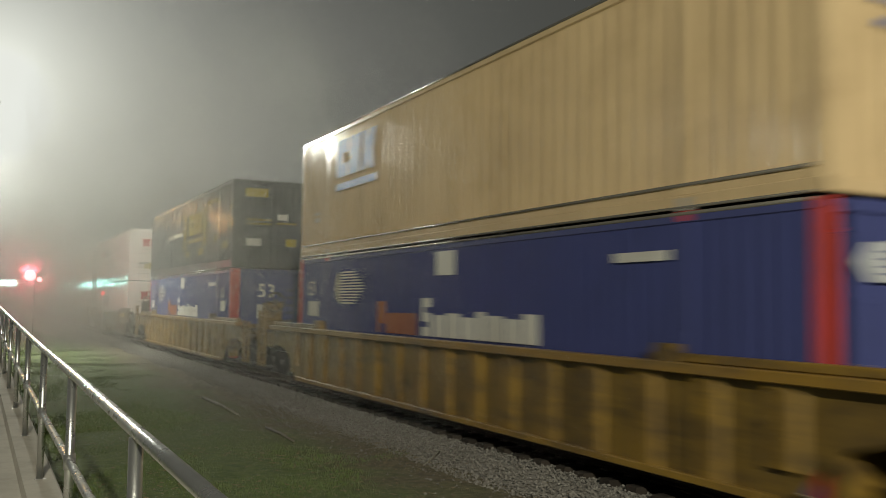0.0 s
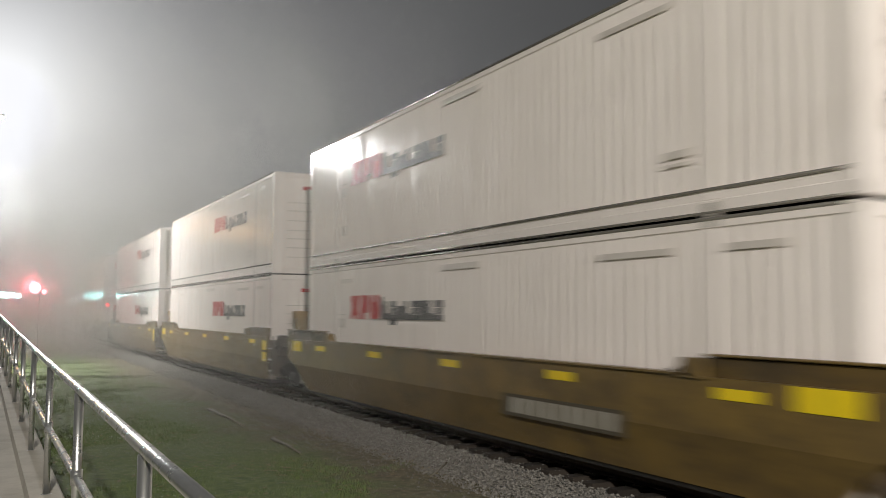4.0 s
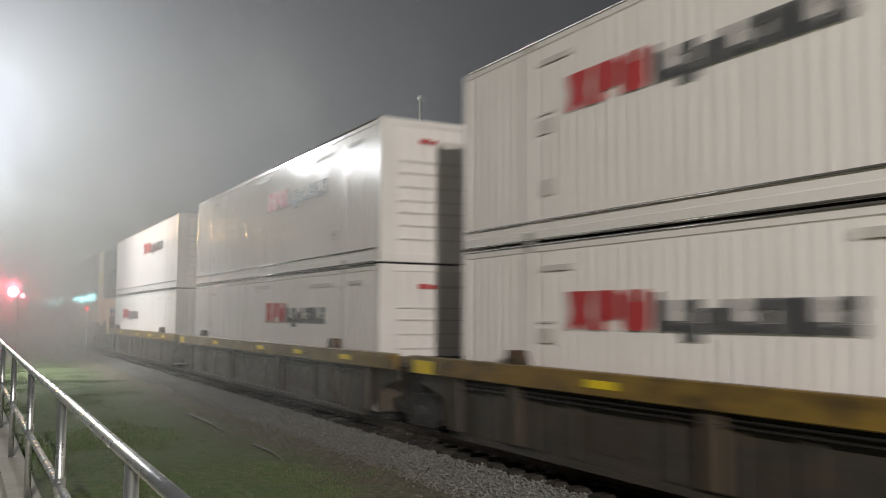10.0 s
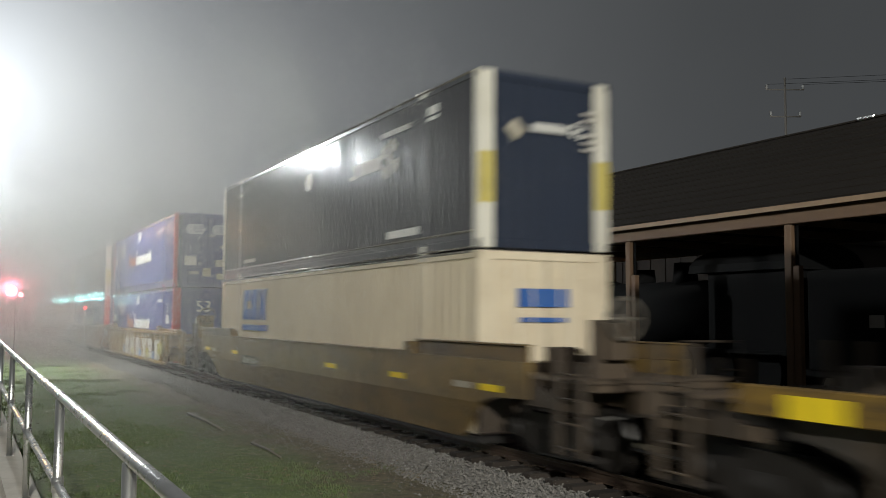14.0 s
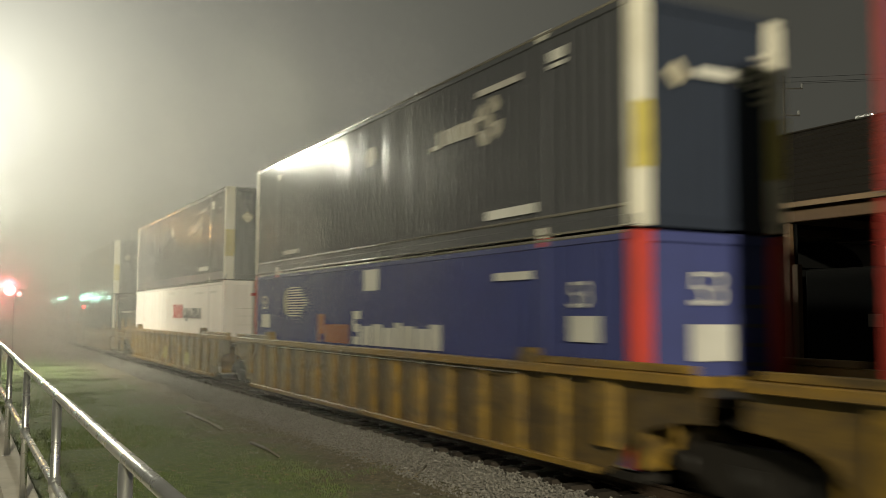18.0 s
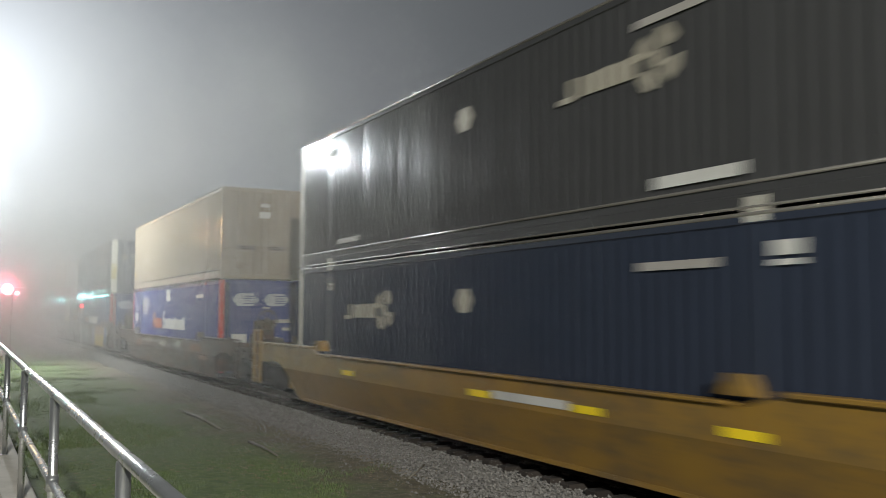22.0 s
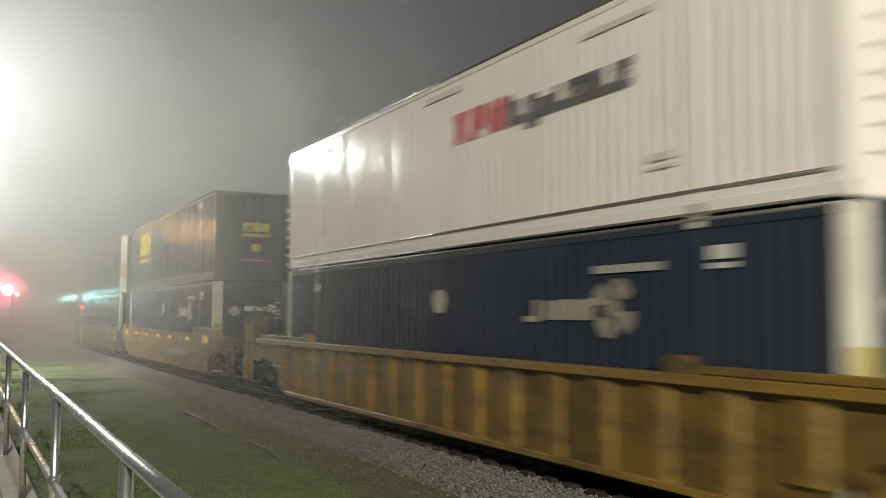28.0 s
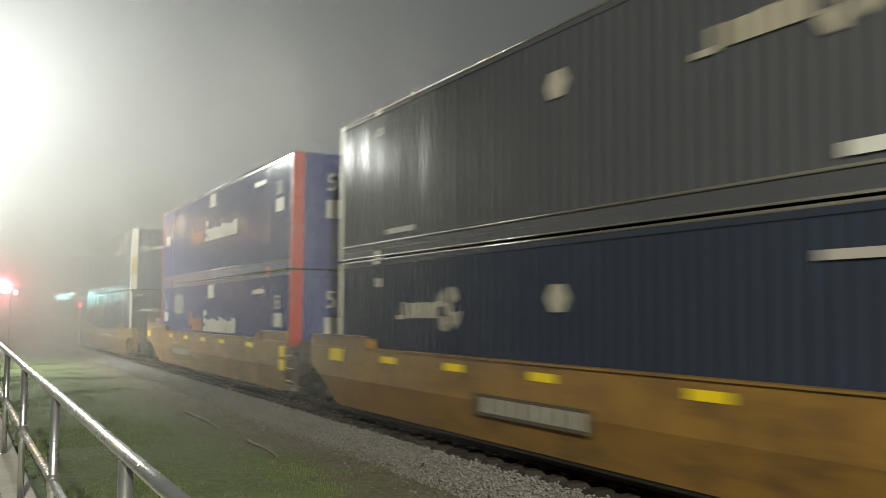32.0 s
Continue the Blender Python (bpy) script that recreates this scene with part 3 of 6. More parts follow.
def blade_shape(rnd, s):
    w = 0.006 + 0.004 * rnd.random()
    lx, ly = rnd.uniform(-0.5, 0.5) * s, rnd.uniform(-0.5, 0.5) * s
    return [(-w, 0, 0), (w, 0, 0), (lx, ly, s)], [(0, 1, 2)]


def blade_place(rnd):
    y = 3 + 45 * rnd.random() ** 1.6
    x = rnd.uniform(0.75, 6.2)
    d = noise.noise((x * 0.55, y * 0.5, 5.0)) + 0.5 * noise.noise((x * 1.6, y * 1.5, 1.0)) - max(0, x - 2.7) * 0.40
    if d < -0.3 + rnd.uniform(-0.35, 0.35):
        return None
    return x, y, -0.17, rnd.uniform(0.02, 0.05) * (1.0 + max(0.0, noise.noise((x * 1.3, y * 1.3, 8.0))) * 1.2)


def build_railing():
    """Galvanized two-rail pipe railing along a concrete ramp edge."""
    posts = [(0.576, 1.05, 1.655), (0.549, 3.50, 1.685), (0.522, 5.90, 1.72), (0.495, 8.30, 1.745), (0.468, 10.70, 1.782), (0.441, 13.1, 1.822), (0.414, 15.5, 1.865), (0.387, 17.9, 1.91), (0.36, 20.3, 1.955), (0.333, 22.7, 2.0), (0.306, 25.1, 2.045), (0.279, 27.5, 2.09)]
    r = thing("pipe_railing", (0.5, 6, 0.6), "galvanized steel pipe railing on a concrete ramp edge", "railing")
    o = Vector((0.5, 6, 0.6))
    bm = bmesh.new()
    tube(bm, [Vector(p) - o for p in posts], 0.0262, 18)
    part("top_rail", bm, GALV, r)
    bm = bmesh.new()
    tube(bm, [Vector(p) - o - Vector((0, 0, 0.52)) for p in posts], 0.025, 16)
    part("mid_rail", bm, GALV, r)
    for p in posts:
        bm = bmesh.new()
        b = Vector(p) - o
        tube(bm, [b - Vector((0, 0, 1.07)), b - Vector((0, 0, 0.02))], 0.027, 14)
        post = part("post", bm, GALV, r)
        bm = bmesh.new()
        c = b - Vector((0, 0, 0.52))
        tube(bm, [c - Vector((0, 0, 0.045)), c + Vector((0, 0, 0.045))], 0.035, 14)
        part("tee_collar", bm, GALV, post)
        bm = bmesh.new()
        tube(bm, [b - Vector((0, 0, 1.075)), b - Vector((0, 0, 1.06))], 0.05, 14)
        part("base_flange", bm, GALV, post)
    bm = bmesh.new()
    path = posts[:]
    prev = None
    for x, y, z in [(0.6, -3.0, 1.655)] + path + [(0.25, 30.1, 2.13)]:
        top = z - 1.075
        sec = [bm.verts.new(v) for v in ((-2.4, y, -0.4), (x + 0.13, y, -0.4), (x + 0.13, y, top), (x + 0.115, y, top + 0.015), (x - 0.13, y, top + 0.015), (x - 0.14, y, top - 0.09), (-2.4, y, top - 0.09))]
        if prev:
            for k in range(len(sec)):
                bm.faces.new((prev[k], prev[(k + 1) % len(sec)], sec[(k + 1) % len(sec)], sec[k]))
        else:
            bm.faces.new(sec)
        prev = sec
    bm.faces.new(prev[::-1])
    bmesh.ops.recalc_face_normals(bm, faces=bm.faces[:])
    ramp = part("concrete_ramp", bm, CONCRETE)
    tagged(ramp, "worn concrete ramp with a raised kerb under the railing", "ramp", kind="structure")


build_ground()
build_rails()
build_railing()
scatter("ballast_stones", 52000, 7, stone_place, stone_shape, STONES, "loose grey crushed stones on the ballast shoulder", "ballast")
scatter("grass", 240000, 9, blade_place, blade_shape, GRASS, "short patchy green grass blades", "grass")


def leaf_shape(rnd, s):
    w, h = s * rnd.uniform(0.4, 0.8), rnd.uniform(0.004, 0.016)
    return [(-s, 0, 0), (0, w, h), (s, 0, 0.003), (0, -w, h * 0.5)], [(0, 1, 2), (0, 2, 3)]


def leaf_place(rnd):
    y = 3 + 32 * rnd.random() ** 1.5
    x = rnd.uniform(0.9, 6.6)
    if noise.noise((x * 0.9, y * 0.6, 3.0)) + rnd.uniform(-0.5, 0.5) < 0.05:
        return None
    return x, y, -0.125, rnd.uniform(0.012, 0.04)


LITTER = paint("dead_leaf_litter", (0.26, 0.20, 0.12), 0.85, 0.6, (0.09, 0.065, 0.04), scale=6, vary=0.0)
scatter("leaf_litter", 10000, 15, leaf_place, leaf_shape, LITTER, "scattered brown dead leaves on grass and earth", "leaves")


def build_sticks():
    for a, b, r in (((4.74, 21.9, -0.09), (4.70, 18.4, -0.09), 0.034), ((4.71, 16.4, -0.1), (4.67, 14.6, -0.1), 0.026), ((6.3, 12.5, -0.06), (5.68, 11.75, -0.1), 0.017)):
        bm = bmesh.new()
        a, b = Vector(a), Vector(b)
        mid = (a + b) / 2 + Vector((0.03, 0, 0.01))
        tube(bm, [a - mid, Vector((0, 0, 0)), b - mid], r, 7, taper=r * 0.6)
        s = part("fallen_stick", bm, STICKM)
        s.location = mid
        tagged(s, "grey dry broken stick lying on the bare earth", "stick", "sticks on the ground")


build_sticks()

# ---------------------------------------------------------------- containers
HW, HL, CH = 1.295, 8.075, 2.90          # half width, half length, height of a 53-foot container
SIDE, FRONT, REAR = -1.303, -8.083, 8.083


SHELL_PARTS = set()                       # sheets, rails and posts, as against painted marks


def container_shell(label, paints, post_front, post_rear, pitch, depth, door_front, end_paint=None, front_width=0.30, far_post=None, flat=0.16):
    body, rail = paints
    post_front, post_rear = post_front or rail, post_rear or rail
    c = thing("shipping_container", (0, 0, 0), label, "container", "stacked train containers")
    for s in (-1, 1):
        bm = bmesh.new()
        corrugated(bm, "x", -7.93, -6.2, 0.28, 2.78, s * (HW - 0.012), depth, pitch, flat)
        corrugated(bm, "x", -6.0, 6.0, 0.28, 2.78, s * (HW - 0.012), depth, pitch, flat)
        corrugated(bm, "x", 6.2, 7.93, 0.28, 2.78, s * (HW - 0.012), depth, pitch, flat)
        part("side_panel", bm, body, c)
        lo, hi = sorted((s * (HW - 0.07), s * HW))
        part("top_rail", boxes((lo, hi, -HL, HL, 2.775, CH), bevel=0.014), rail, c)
        bm = boxes((lo, hi, -HL, HL, 0.0, 0.15), bevel=0.008)
        lo2, hi2 = sorted((s * (HW - 0.07), s * (HW - 0.016)))
        box(bm, lo2, hi2, -HL + 0.1, HL - 0.1, 0.15, 0.262)
        box(bm, lo, hi, -HL + 0.1, HL - 0.1, 0.255, 0.285)
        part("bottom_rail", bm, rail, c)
        # Added beads of pale metal that draw the lamp's glint along the rails.
        for z, r in ((0.272, 0.020), (0.012, 0.016), (2.885, 0.022)):
            bm = bmesh.new()
            tube(bm, [(s * (HW - 0.004), -HL + 0.16, z), (s * (HW - 0.004), HL - 0.16, z)], r, 10)
            part("rail_bead", bm, BEAD, c, "added pale bead for the glint along a rail edge")
        for y in (-6.1, 6.1):
            lo, hi = sorted((s * (HW - 0.07), s * (HW - 0.004)))
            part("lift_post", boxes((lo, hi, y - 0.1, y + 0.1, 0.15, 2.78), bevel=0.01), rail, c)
            lo, hi = sorted((s * (HW - 0.1), s * (HW + 0.004)))
            cm = post_rear if post_rear is not rail else FAINT
            part("casting", boxes((lo, hi, y - 0.09, y + 0.09, 2.80, CH + 0.02)), cm, c)
            part("casting", boxes((lo, hi, y - 0.09, y + 0.09, -0.03, 0.12)), cm, c)
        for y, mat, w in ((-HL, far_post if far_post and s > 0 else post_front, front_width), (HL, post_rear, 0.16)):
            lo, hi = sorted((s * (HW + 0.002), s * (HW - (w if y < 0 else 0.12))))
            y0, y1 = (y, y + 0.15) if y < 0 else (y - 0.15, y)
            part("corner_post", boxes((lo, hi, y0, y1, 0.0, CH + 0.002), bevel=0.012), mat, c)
    part("roof", boxes((-HW + 0.02, HW - 0.02, -HL + 0.1, HL - 0.1, 2.84, 2.885)), body, c)
    part("floor", boxes((-HW + 0.06, HW - 0.06, -HL + 0.1, HL - 0.1, 0.06, 0.16)), STEEL, c)
    dm = end_paint or body
    for y, is_door in ((-HL, door_front), (HL, not door_front)):
        s = -1 if y < 0 else 1
        inner = s * (HL - 0.03)
        if is_door:
            for x0, x1 in ((-0.99, -0.01), (0.01, 0.99)):
                bm = bmesh.new()
                corrugated(bm, "y", x0, x1, 0.16, 2.76, inner, min(0.02, depth), 0.33)
                door = part("door", bm, dm, c)
                for x in (x0 + 0.25, x1 - 0.25):
                    bm = bmesh.new()
                    yy = inner + s * 0.035
                    tube(bm, [(x, yy, 0.1), (x, yy, 2.82)], 0.018, 8)
                    for z in (0.5, 1.1, 1.9, 2.5):
                        box(bm, x - 0.04, x + 0.04, min(inner, yy), max(inner, yy) + 0.01, z - 0.03, z + 0.03)
                    part("lock_rod", bm, dm, door)
                bm = bmesh.new()
                for z in (0.95, 1.02):
                    box(bm, x0 + 0.2, x1 - 0.2, inner + s * 0.055 - 0.012, inner + s * 0.055 + 0.012, z - 0.015, z + 0.015)
                part("door_handle", bm, STEEL, door)
        else:
            bm = bmesh.new()
            corrugated(bm, "y", -0.99, 0.99, 0.16, 2.76, inner, min(0.024, depth * 1.2), 0.28)
            part("end_panel", bm, dm, c)
        lo, hi = sorted((s * HL, s * (HL - 0.12)))
        part("end_sill", boxes((-1.0, 1.0, lo, hi, 0, 0.16), bevel=0.01), dm, c)
        part("end_header", boxes((-1.0, 1.0, lo, hi, 2.76, CH), bevel=0.01), dm, c)
    SHELL_PARTS.update(o.name for o in c.children)
    return c


def marks(c, face, out, mat, *rects, name="marking", label=""):
    """Separate painted markings, one part each."""
    for r in rects:
        part(name, plates(face, out, r), mat, c, label)


def side_and_front(c, spec, face):
    """Painted panels: rows of (name, material, label, rectangles) on one face."""
    out = SIDE if face == "x" else FRONT
    for name, mat, label, rects in spec:
        if name in ("marking", "door_marking", "end_bar"):
            marks(c, face, out, mat, *rects, name=name, label=label)
        else:
            part(name, plates(face, out, *rects), mat, c, label)


def block_row(a0, a1, z0, z1, n, seed, gap=0.18, drop=0.12, face_sign=-1):
    """A row of n plain blocks of uneven height between a0 and a1."""
    rnd = random.Random(seed)
    w = (a1 - a0) / n
    rects = []
    for i in range(n):
        h = (z1 - z0) * rnd.choice((1.0, 1.0, 0.97, 0.94))
        rects.append((a0 + i * w, a0 + i * w + w * (1 - gap), z0 - (drop * (z1 - z0) if rnd.random() < 0.15 else 0), z0 + h))
    return rects


def open_blocks(a0, a1, z0, z1, n, seed):
    """A row of plain bracket-like blocks with open middles."""
    rnd = random.Random(seed)
    w, h = (a1 - a0) / n, z1 - z0
    rects = []
    for i in range(n):
        a, b = a0 + i * w, a0 + i * w + w * 0.84
        drop = h * 0.3 if i in (1, 2) else 0
        if i % 3 == 0:
            rects += [(a, a + w * 0.36, z0, z1), (a + w * 0.37, b, z0, z0 + h * 0.34)]
        elif i % 3 == 1:
            rects += [(a, b, z0 + h * 0.66, z1), (a + w * 0.1, b - w * 0.1, z0 + h * 0.3, z0 + h * 0.62), (a, b, z0 - drop, z0 + h * 0.28)]
        else:
            rects += [(a, b, z0, z0 + h * (0.74 if rnd.random() < 0.5 else 1.0))]
    return rects


def emblem(bm, face, a0, z0, w, h, out, flip=1):
    """Three plain chunky shapes side by side, with small notches."""
    def q(u, v):
        return (a0 + flip * u * w, z0 + v * h)
    poly(bm, face, [q(0, 0), q(0.11, 0), q(0.16, 0.2), q(0.21, 0), q(0.32, 0), q(0.28, 0.5), q(0.32, 1), q(0, 1), q(0.04, 0.5)], out)
    poly(bm, face, [q(0.36, 0), q(0.50, 0), q(0.50, 0.26), q(0.64, 0.26), q(0.66, 0.4), q(0.66, 0.9), q(0.62, 1), q(0.36, 1)], out)
    poly(bm, face, [q(0.70, 0.12), q(0.74, 0), q(0.96, 0), q(1.0, 0.12), q(1.0, 0.88), q(0.96, 1), q(0.88, 1), q(0.88, 0.7), q(0.82, 0.7), q(0.82, 1), q(0.74, 1), q(0.70, 0.88)], out)


def slant_blocks(bm, face, a0, z0, w, h, out, flip=1, lean=0.12):
    """Three bold slanted plain blocks with shallow notches."""
    s = w / 3
    shapes = (((0.08, 0), (0.9, 0), (0.9, 0.36), (0.55, 0.36), (0.55, 0.64), (0.9, 0.64), (0.9, 1), (0.08, 1), (0, 0.9), (0, 0.1)),
              ((0, 0), (0.82, 0), (0.9, 0.1), (0.9, 0.5), (0.82, 0.56), (0.9, 0.62), (0.9, 1), (0.08, 1), (0, 0.9), (0, 0.52), (0.2, 0.45), (0, 0.38)),
              ((0, 0), (0.36, 0), (0.48, 0.22), (0.6, 0), (0.96, 0), (0.84, 0.5), (0.96, 1), (0.6, 1), (0.48, 0.78), (0.36, 1), (0, 1), (0.12, 0.5)))
    for i, sh in enumerate(shapes):
        poly(bm, face, [(a0 + flip * (i * s + u * s + lean * v * s), z0 + v * h) for u, v in sh], out)


def white_container(door_front, end_mark, label, shift=0.0):
    c = container_shell(label, WHITE, None, None, 0.21, 0.011, door_front, flat=0.40)
    bm = bmesh.new()
    emblem(bm, "x", shift - 0.62, 1.70, 1.66, 0.50, SIDE, -1)
    part("red_logo", bm, LOGOR, c, "red block logo")
    grey = [(shift - 2.36, shift - 2.46, 1.70, 2.16)] + open_blocks(shift - 2.50, shift - 5.22, 1.70, 2.06, 8, 3)
    side_and_front(c, (("grey_logo", LOGOG, "dark grey logo blocks", grey),
                       ("marking", FAINTW, "", [(0.45, -0.9, 2.58, 2.68), (-4.2, -5.6, 2.52, 2.60), (-5.5, -5.95, 0.60, 0.64), (-5.5, -5.95, 0.70, 0.79)]),
                       ("marking", FAINTW, "", [(5.6, 4.9, 2.5, 2.58), (5.7, 5.35, 1.5, 1.7), (5.72, 5.3, 1.78, 1.80), (-6.5, -7.3, 2.52, 2.6), (5.6, 5.34, 0.62, 0.84)])), "x")
    if end_mark == "large":
        bm = bmesh.new()
        emblem(bm, "y", -0.62, 1.92, 1.3, 0.42, FRONT - 0.03)
        part("red_logo", bm, LOGOR, c, "red block logo on the doors")
        side_and_front(c, (("door_marking", FAINTW, "", [(-0.8, -0.1, 1.72, 1.8), (0.12, 0.5, 1.6, 1.72), (0.5, 0.85, 1.38, 1.42), (-0.88, -0.56, 0.68, 0.96), (0.3, 0.42, 0.7, 0.95), (0.5, 0.8, 0.84, 0.95), (0.5, 0.72, 0.7, 0.76), (-0.85, -0.2, 1.5, 1.56), (0.2, 0.6, 1.2, 1.25), (-0.7, 0.8, 0.52, 0.56), (-0.8, -0.2, 0.36, 0.42)]),
                           ("yellow_placard", YELLOW, "", [(-0.46, -0.08, 0.66, 0.98)])), "y")
    elif end_mark == "small":
        side_and_front(c, (("red_logo", LOGOR, "small red end logo", [(-0.45, -0.2, 2.42, 2.52), (-0.18, -0.05, 2.42, 2.5)]),
                           ("grey_logo", FAINTW, "", [(0.0, 0.6, 2.43, 2.49)]),
                           ("end_bar", FAINTW, "thin grey horizontal bars", [(-0.9, 0.9, z, z + 0.025) for z in (0.45, 0.72, 0.98, 1.22, 1.5, 1.78, 2.02)])), "y")
    elif end_mark == "red":
        bm = bmesh.new()
        emblem(bm, "y", -0.5, 1.45, 1.4, 0.55, FRONT)
        part("red_logo", bm, LOGOR, c, "red block end logo")
        side_and_front(c, (("end_bar", FAINTW, "", [(-0.6, 0.8, 1.1, 1.14), (-0.6, 0.8, 0.9, 0.93)]),), "y")
    return c


def blue_container(door_front, label, orange=True, post=None):
    c = container_shell(label, BLUE, post or RED, post or RED, 0.26, 0.008, door_front, front_width=0.14 if door_front else 0.30, far_post=BLUE[1] if door_front else None, flat=0.40)
    # striped globe
    bm = bmesh.new()
    for i in range(12):
        z = 1.80 + i * 0.062
        k = abs(i - 5.5) / 5.5
        plate(bm, "x", 5.05 - 0.1 * k, 3.52 + 0.62 * k, z, z + 0.030, SIDE)
    part("globe_stripes", bm, LOGOW, c, "white horizontal stripes of a globe mark")
    bm = bmesh.new()
    poly(bm, "x", [(5.02, 1.82)] + [(5.02 + 0.32 * math.cos(a), 2.16 + 0.34 * math.sin(a)) for a in [-math.pi / 2 + math.pi * k / 14 for k in range(15)]] + [(5.02, 2.5)] + [(5.02 - 0.02 + 0.07 * math.cos(a), 2.16 + 0.3 * math.sin(a)) for a in [math.pi / 2 - math.pi * k / 10 for k in range(11)]], SIDE)
    part("globe_crescent", bm, LOGOC, c, "cream crescent of a globe mark")
    if orange:
        o = [(2.82, 2.42, 1.42, 1.86), (2.82, 2.68, 1.24, 1.86)] + block_row(2.36, 0.92, 1.24, 1.64, 4, 5, 0.16, 0)
        part("orange_logo", plates("x", SIDE, *o), ORANGE, c, "faded orange logo blocks")
    w = [(0.72, 0.34, 1.24, 1.40), (0.72, 0.34, 1.50, 1.66), (0.72, 0.34, 1.76, 1.92), (0.72, 0.60, 1.60, 1.90), (0.46, 0.32, 1.26, 1.55)]
    y = 0.22
    for width, top in ((0.44, 1.62), (0.50, 1.66), (0.46, 1.60), (0.30, 1.70), (0.52, 1.64), (0.48, 1.60), (0.42, 1.68)):
        w.append((y, y - width, 1.24, top))
        y -= width + 0.05
    part("white_logo", plates("x", SIDE, *w), LOGOW, c, "white logo blocks")
    part("label_panel", plates("x", SIDE, (0.17, -0.55, 2.32, 2.74)), LOGOW, c, "white square label")
    marks(c, "x", SIDE, LOGOW, (7.22, 6.48, 1.50, 1.85), name="label_panel")
    if not door_front:
        marks(c, "x", SIDE, LOGOW, (-6.88, -7.55, 1.50, 1.84), name="label_panel")
        lettering("size_number", "53", 0.5, on_side(-6.88, 1.95), LOGOW, c)
    marks(c, "x", SIDE, LOGOW, (-4.95, -6.0, 2.36, 2.48), name="marking")
    lettering("size_number", "53", 0.5, on_side(7.24, 1.99), LOGOW, c)
    if door_front:
        for x in (-0.5, 0.5):
            bm = bmesh.new()
            poly(bm, "y", [(x - 0.42, 2.28), (x - 0.25, 2.08), (x + 0.25, 2.08), (x + 0.42, 2.28), (x + 0.25, 2.48), (x - 0.25, 2.48)], FRONT - 0.03)
            hexagon = part("hexagon_placard", bm, HEXW, c, "pale hexagonal placard with blue stripes on a door")
            for k in range(4):
                z = 2.155 + 0.075 * k
                part("stripe", plates("y", FRONT - 0.036, (x - 0.05, x + 0.30, z, z + 0.022)), BLUE[1], hexagon)
        marks(c, "y", FRONT - 0.03, LOGOW, (-0.92, -0.45, 0.85, 1.2), name="door_label")
        marks(c, "y", FRONT - 0.03, FAINT, (0.3, 0.62, 0.8, 1.1), (0.45, 0.95, 1.55, 1.66), (0.7, 0.95, 1.3, 1.4), (0.62, 0.95, 0.6, 0.7), (-0.75, -0.35, 0.5, 0.62), (0.05, 0.3, 2.0, 2.06), name="door_label")
        marks(c, "y", FRONT - 0.03, LOGOC, (0.35, 0.9, 0.3, 0.55), (-0.2, 0.12, 0.42, 0.75), name="door_label")
    else:
        lettering("size_number", "53", 0.62, on_front(-0.42, 1.98), LOGOW, c)
        part("end_label", plates("y", FRONT, (-0.42, 0.3, 1.28, 1.74)), LOGOW, c, "white end label")
        marks(c, "y", FRONT, LOGOG, *[(0.55, 0.85, z, z + 0.05) for z in (0.7, 0.95, 1.2, 1.45, 1.7, 1.95, 2.2)], name="end_marking")
    return c


def tan_container(mat, label, door_front, logo):
    c = container_shell(label, mat, None, None, 0.30, 0.034, door_front)
    if logo:
        bm = bmesh.new()
        slant_blocks(bm, "x", 5.45, 1.72, 2.3, 0.84, SIDE, -1)
        part("blue_logo", bm, LOGOB, c, "bold blue logo blocks")
        part("logo_bar", plates("x", SIDE, (5.45, 3.0, 1.42, 1.58)), LOGOB, c)
        part("end_logo", plates("y", FRONT, (-0.55, 0.45, 2.0, 2.3), (-0.5, 0.4, 1.75, 1.83)), LOGOB, c)
        marks(c, "x", SIDE, FAINT, (6.9, 6.5, 0.8, 0.9), (6.9, 6.5, 0.98, 1.04), name="marking")
    else:
        marks(c, "x", SIDE, FAINT, (6.7, 6.3, 2.4, 2.5), name="marking")
        part("placard", plates("x", SIDE, (7.8, 7.3, 0.45, 0.75)), YELLOW, c, "small yellow placard")
        marks(c, "y", FRONT - 0.03, LOGOW, (-0.1, 0.25, 1.95, 2.15), (-0.05, 0.25, 2.3, 2.4), name="door_label")
    return c


def gear(bm, face, cx, cz, r, out):
    """A pinwheel of four rounded blades round a small hub."""
    poly(bm, face, [(cx + 0.3 * r * math.cos(math.pi * k / 4), cz + 0.3 * r * math.sin(math.pi * k / 4)) for k in range(8)], out)
    for q in range(4):
        a0 = math.pi / 2 * q
        pts = []
        for d, k in ((0.34, 0.55), (0.62, 0.15), (0.95, 0.10), (1.02, 0.55), (0.95, 1.05), (0.62, 1.12)):
            a = a0 + k
            pts.append((cx + r * d * math.cos(a), cz + r * d * math.sin(a)))
        poly(bm, face, pts, out)


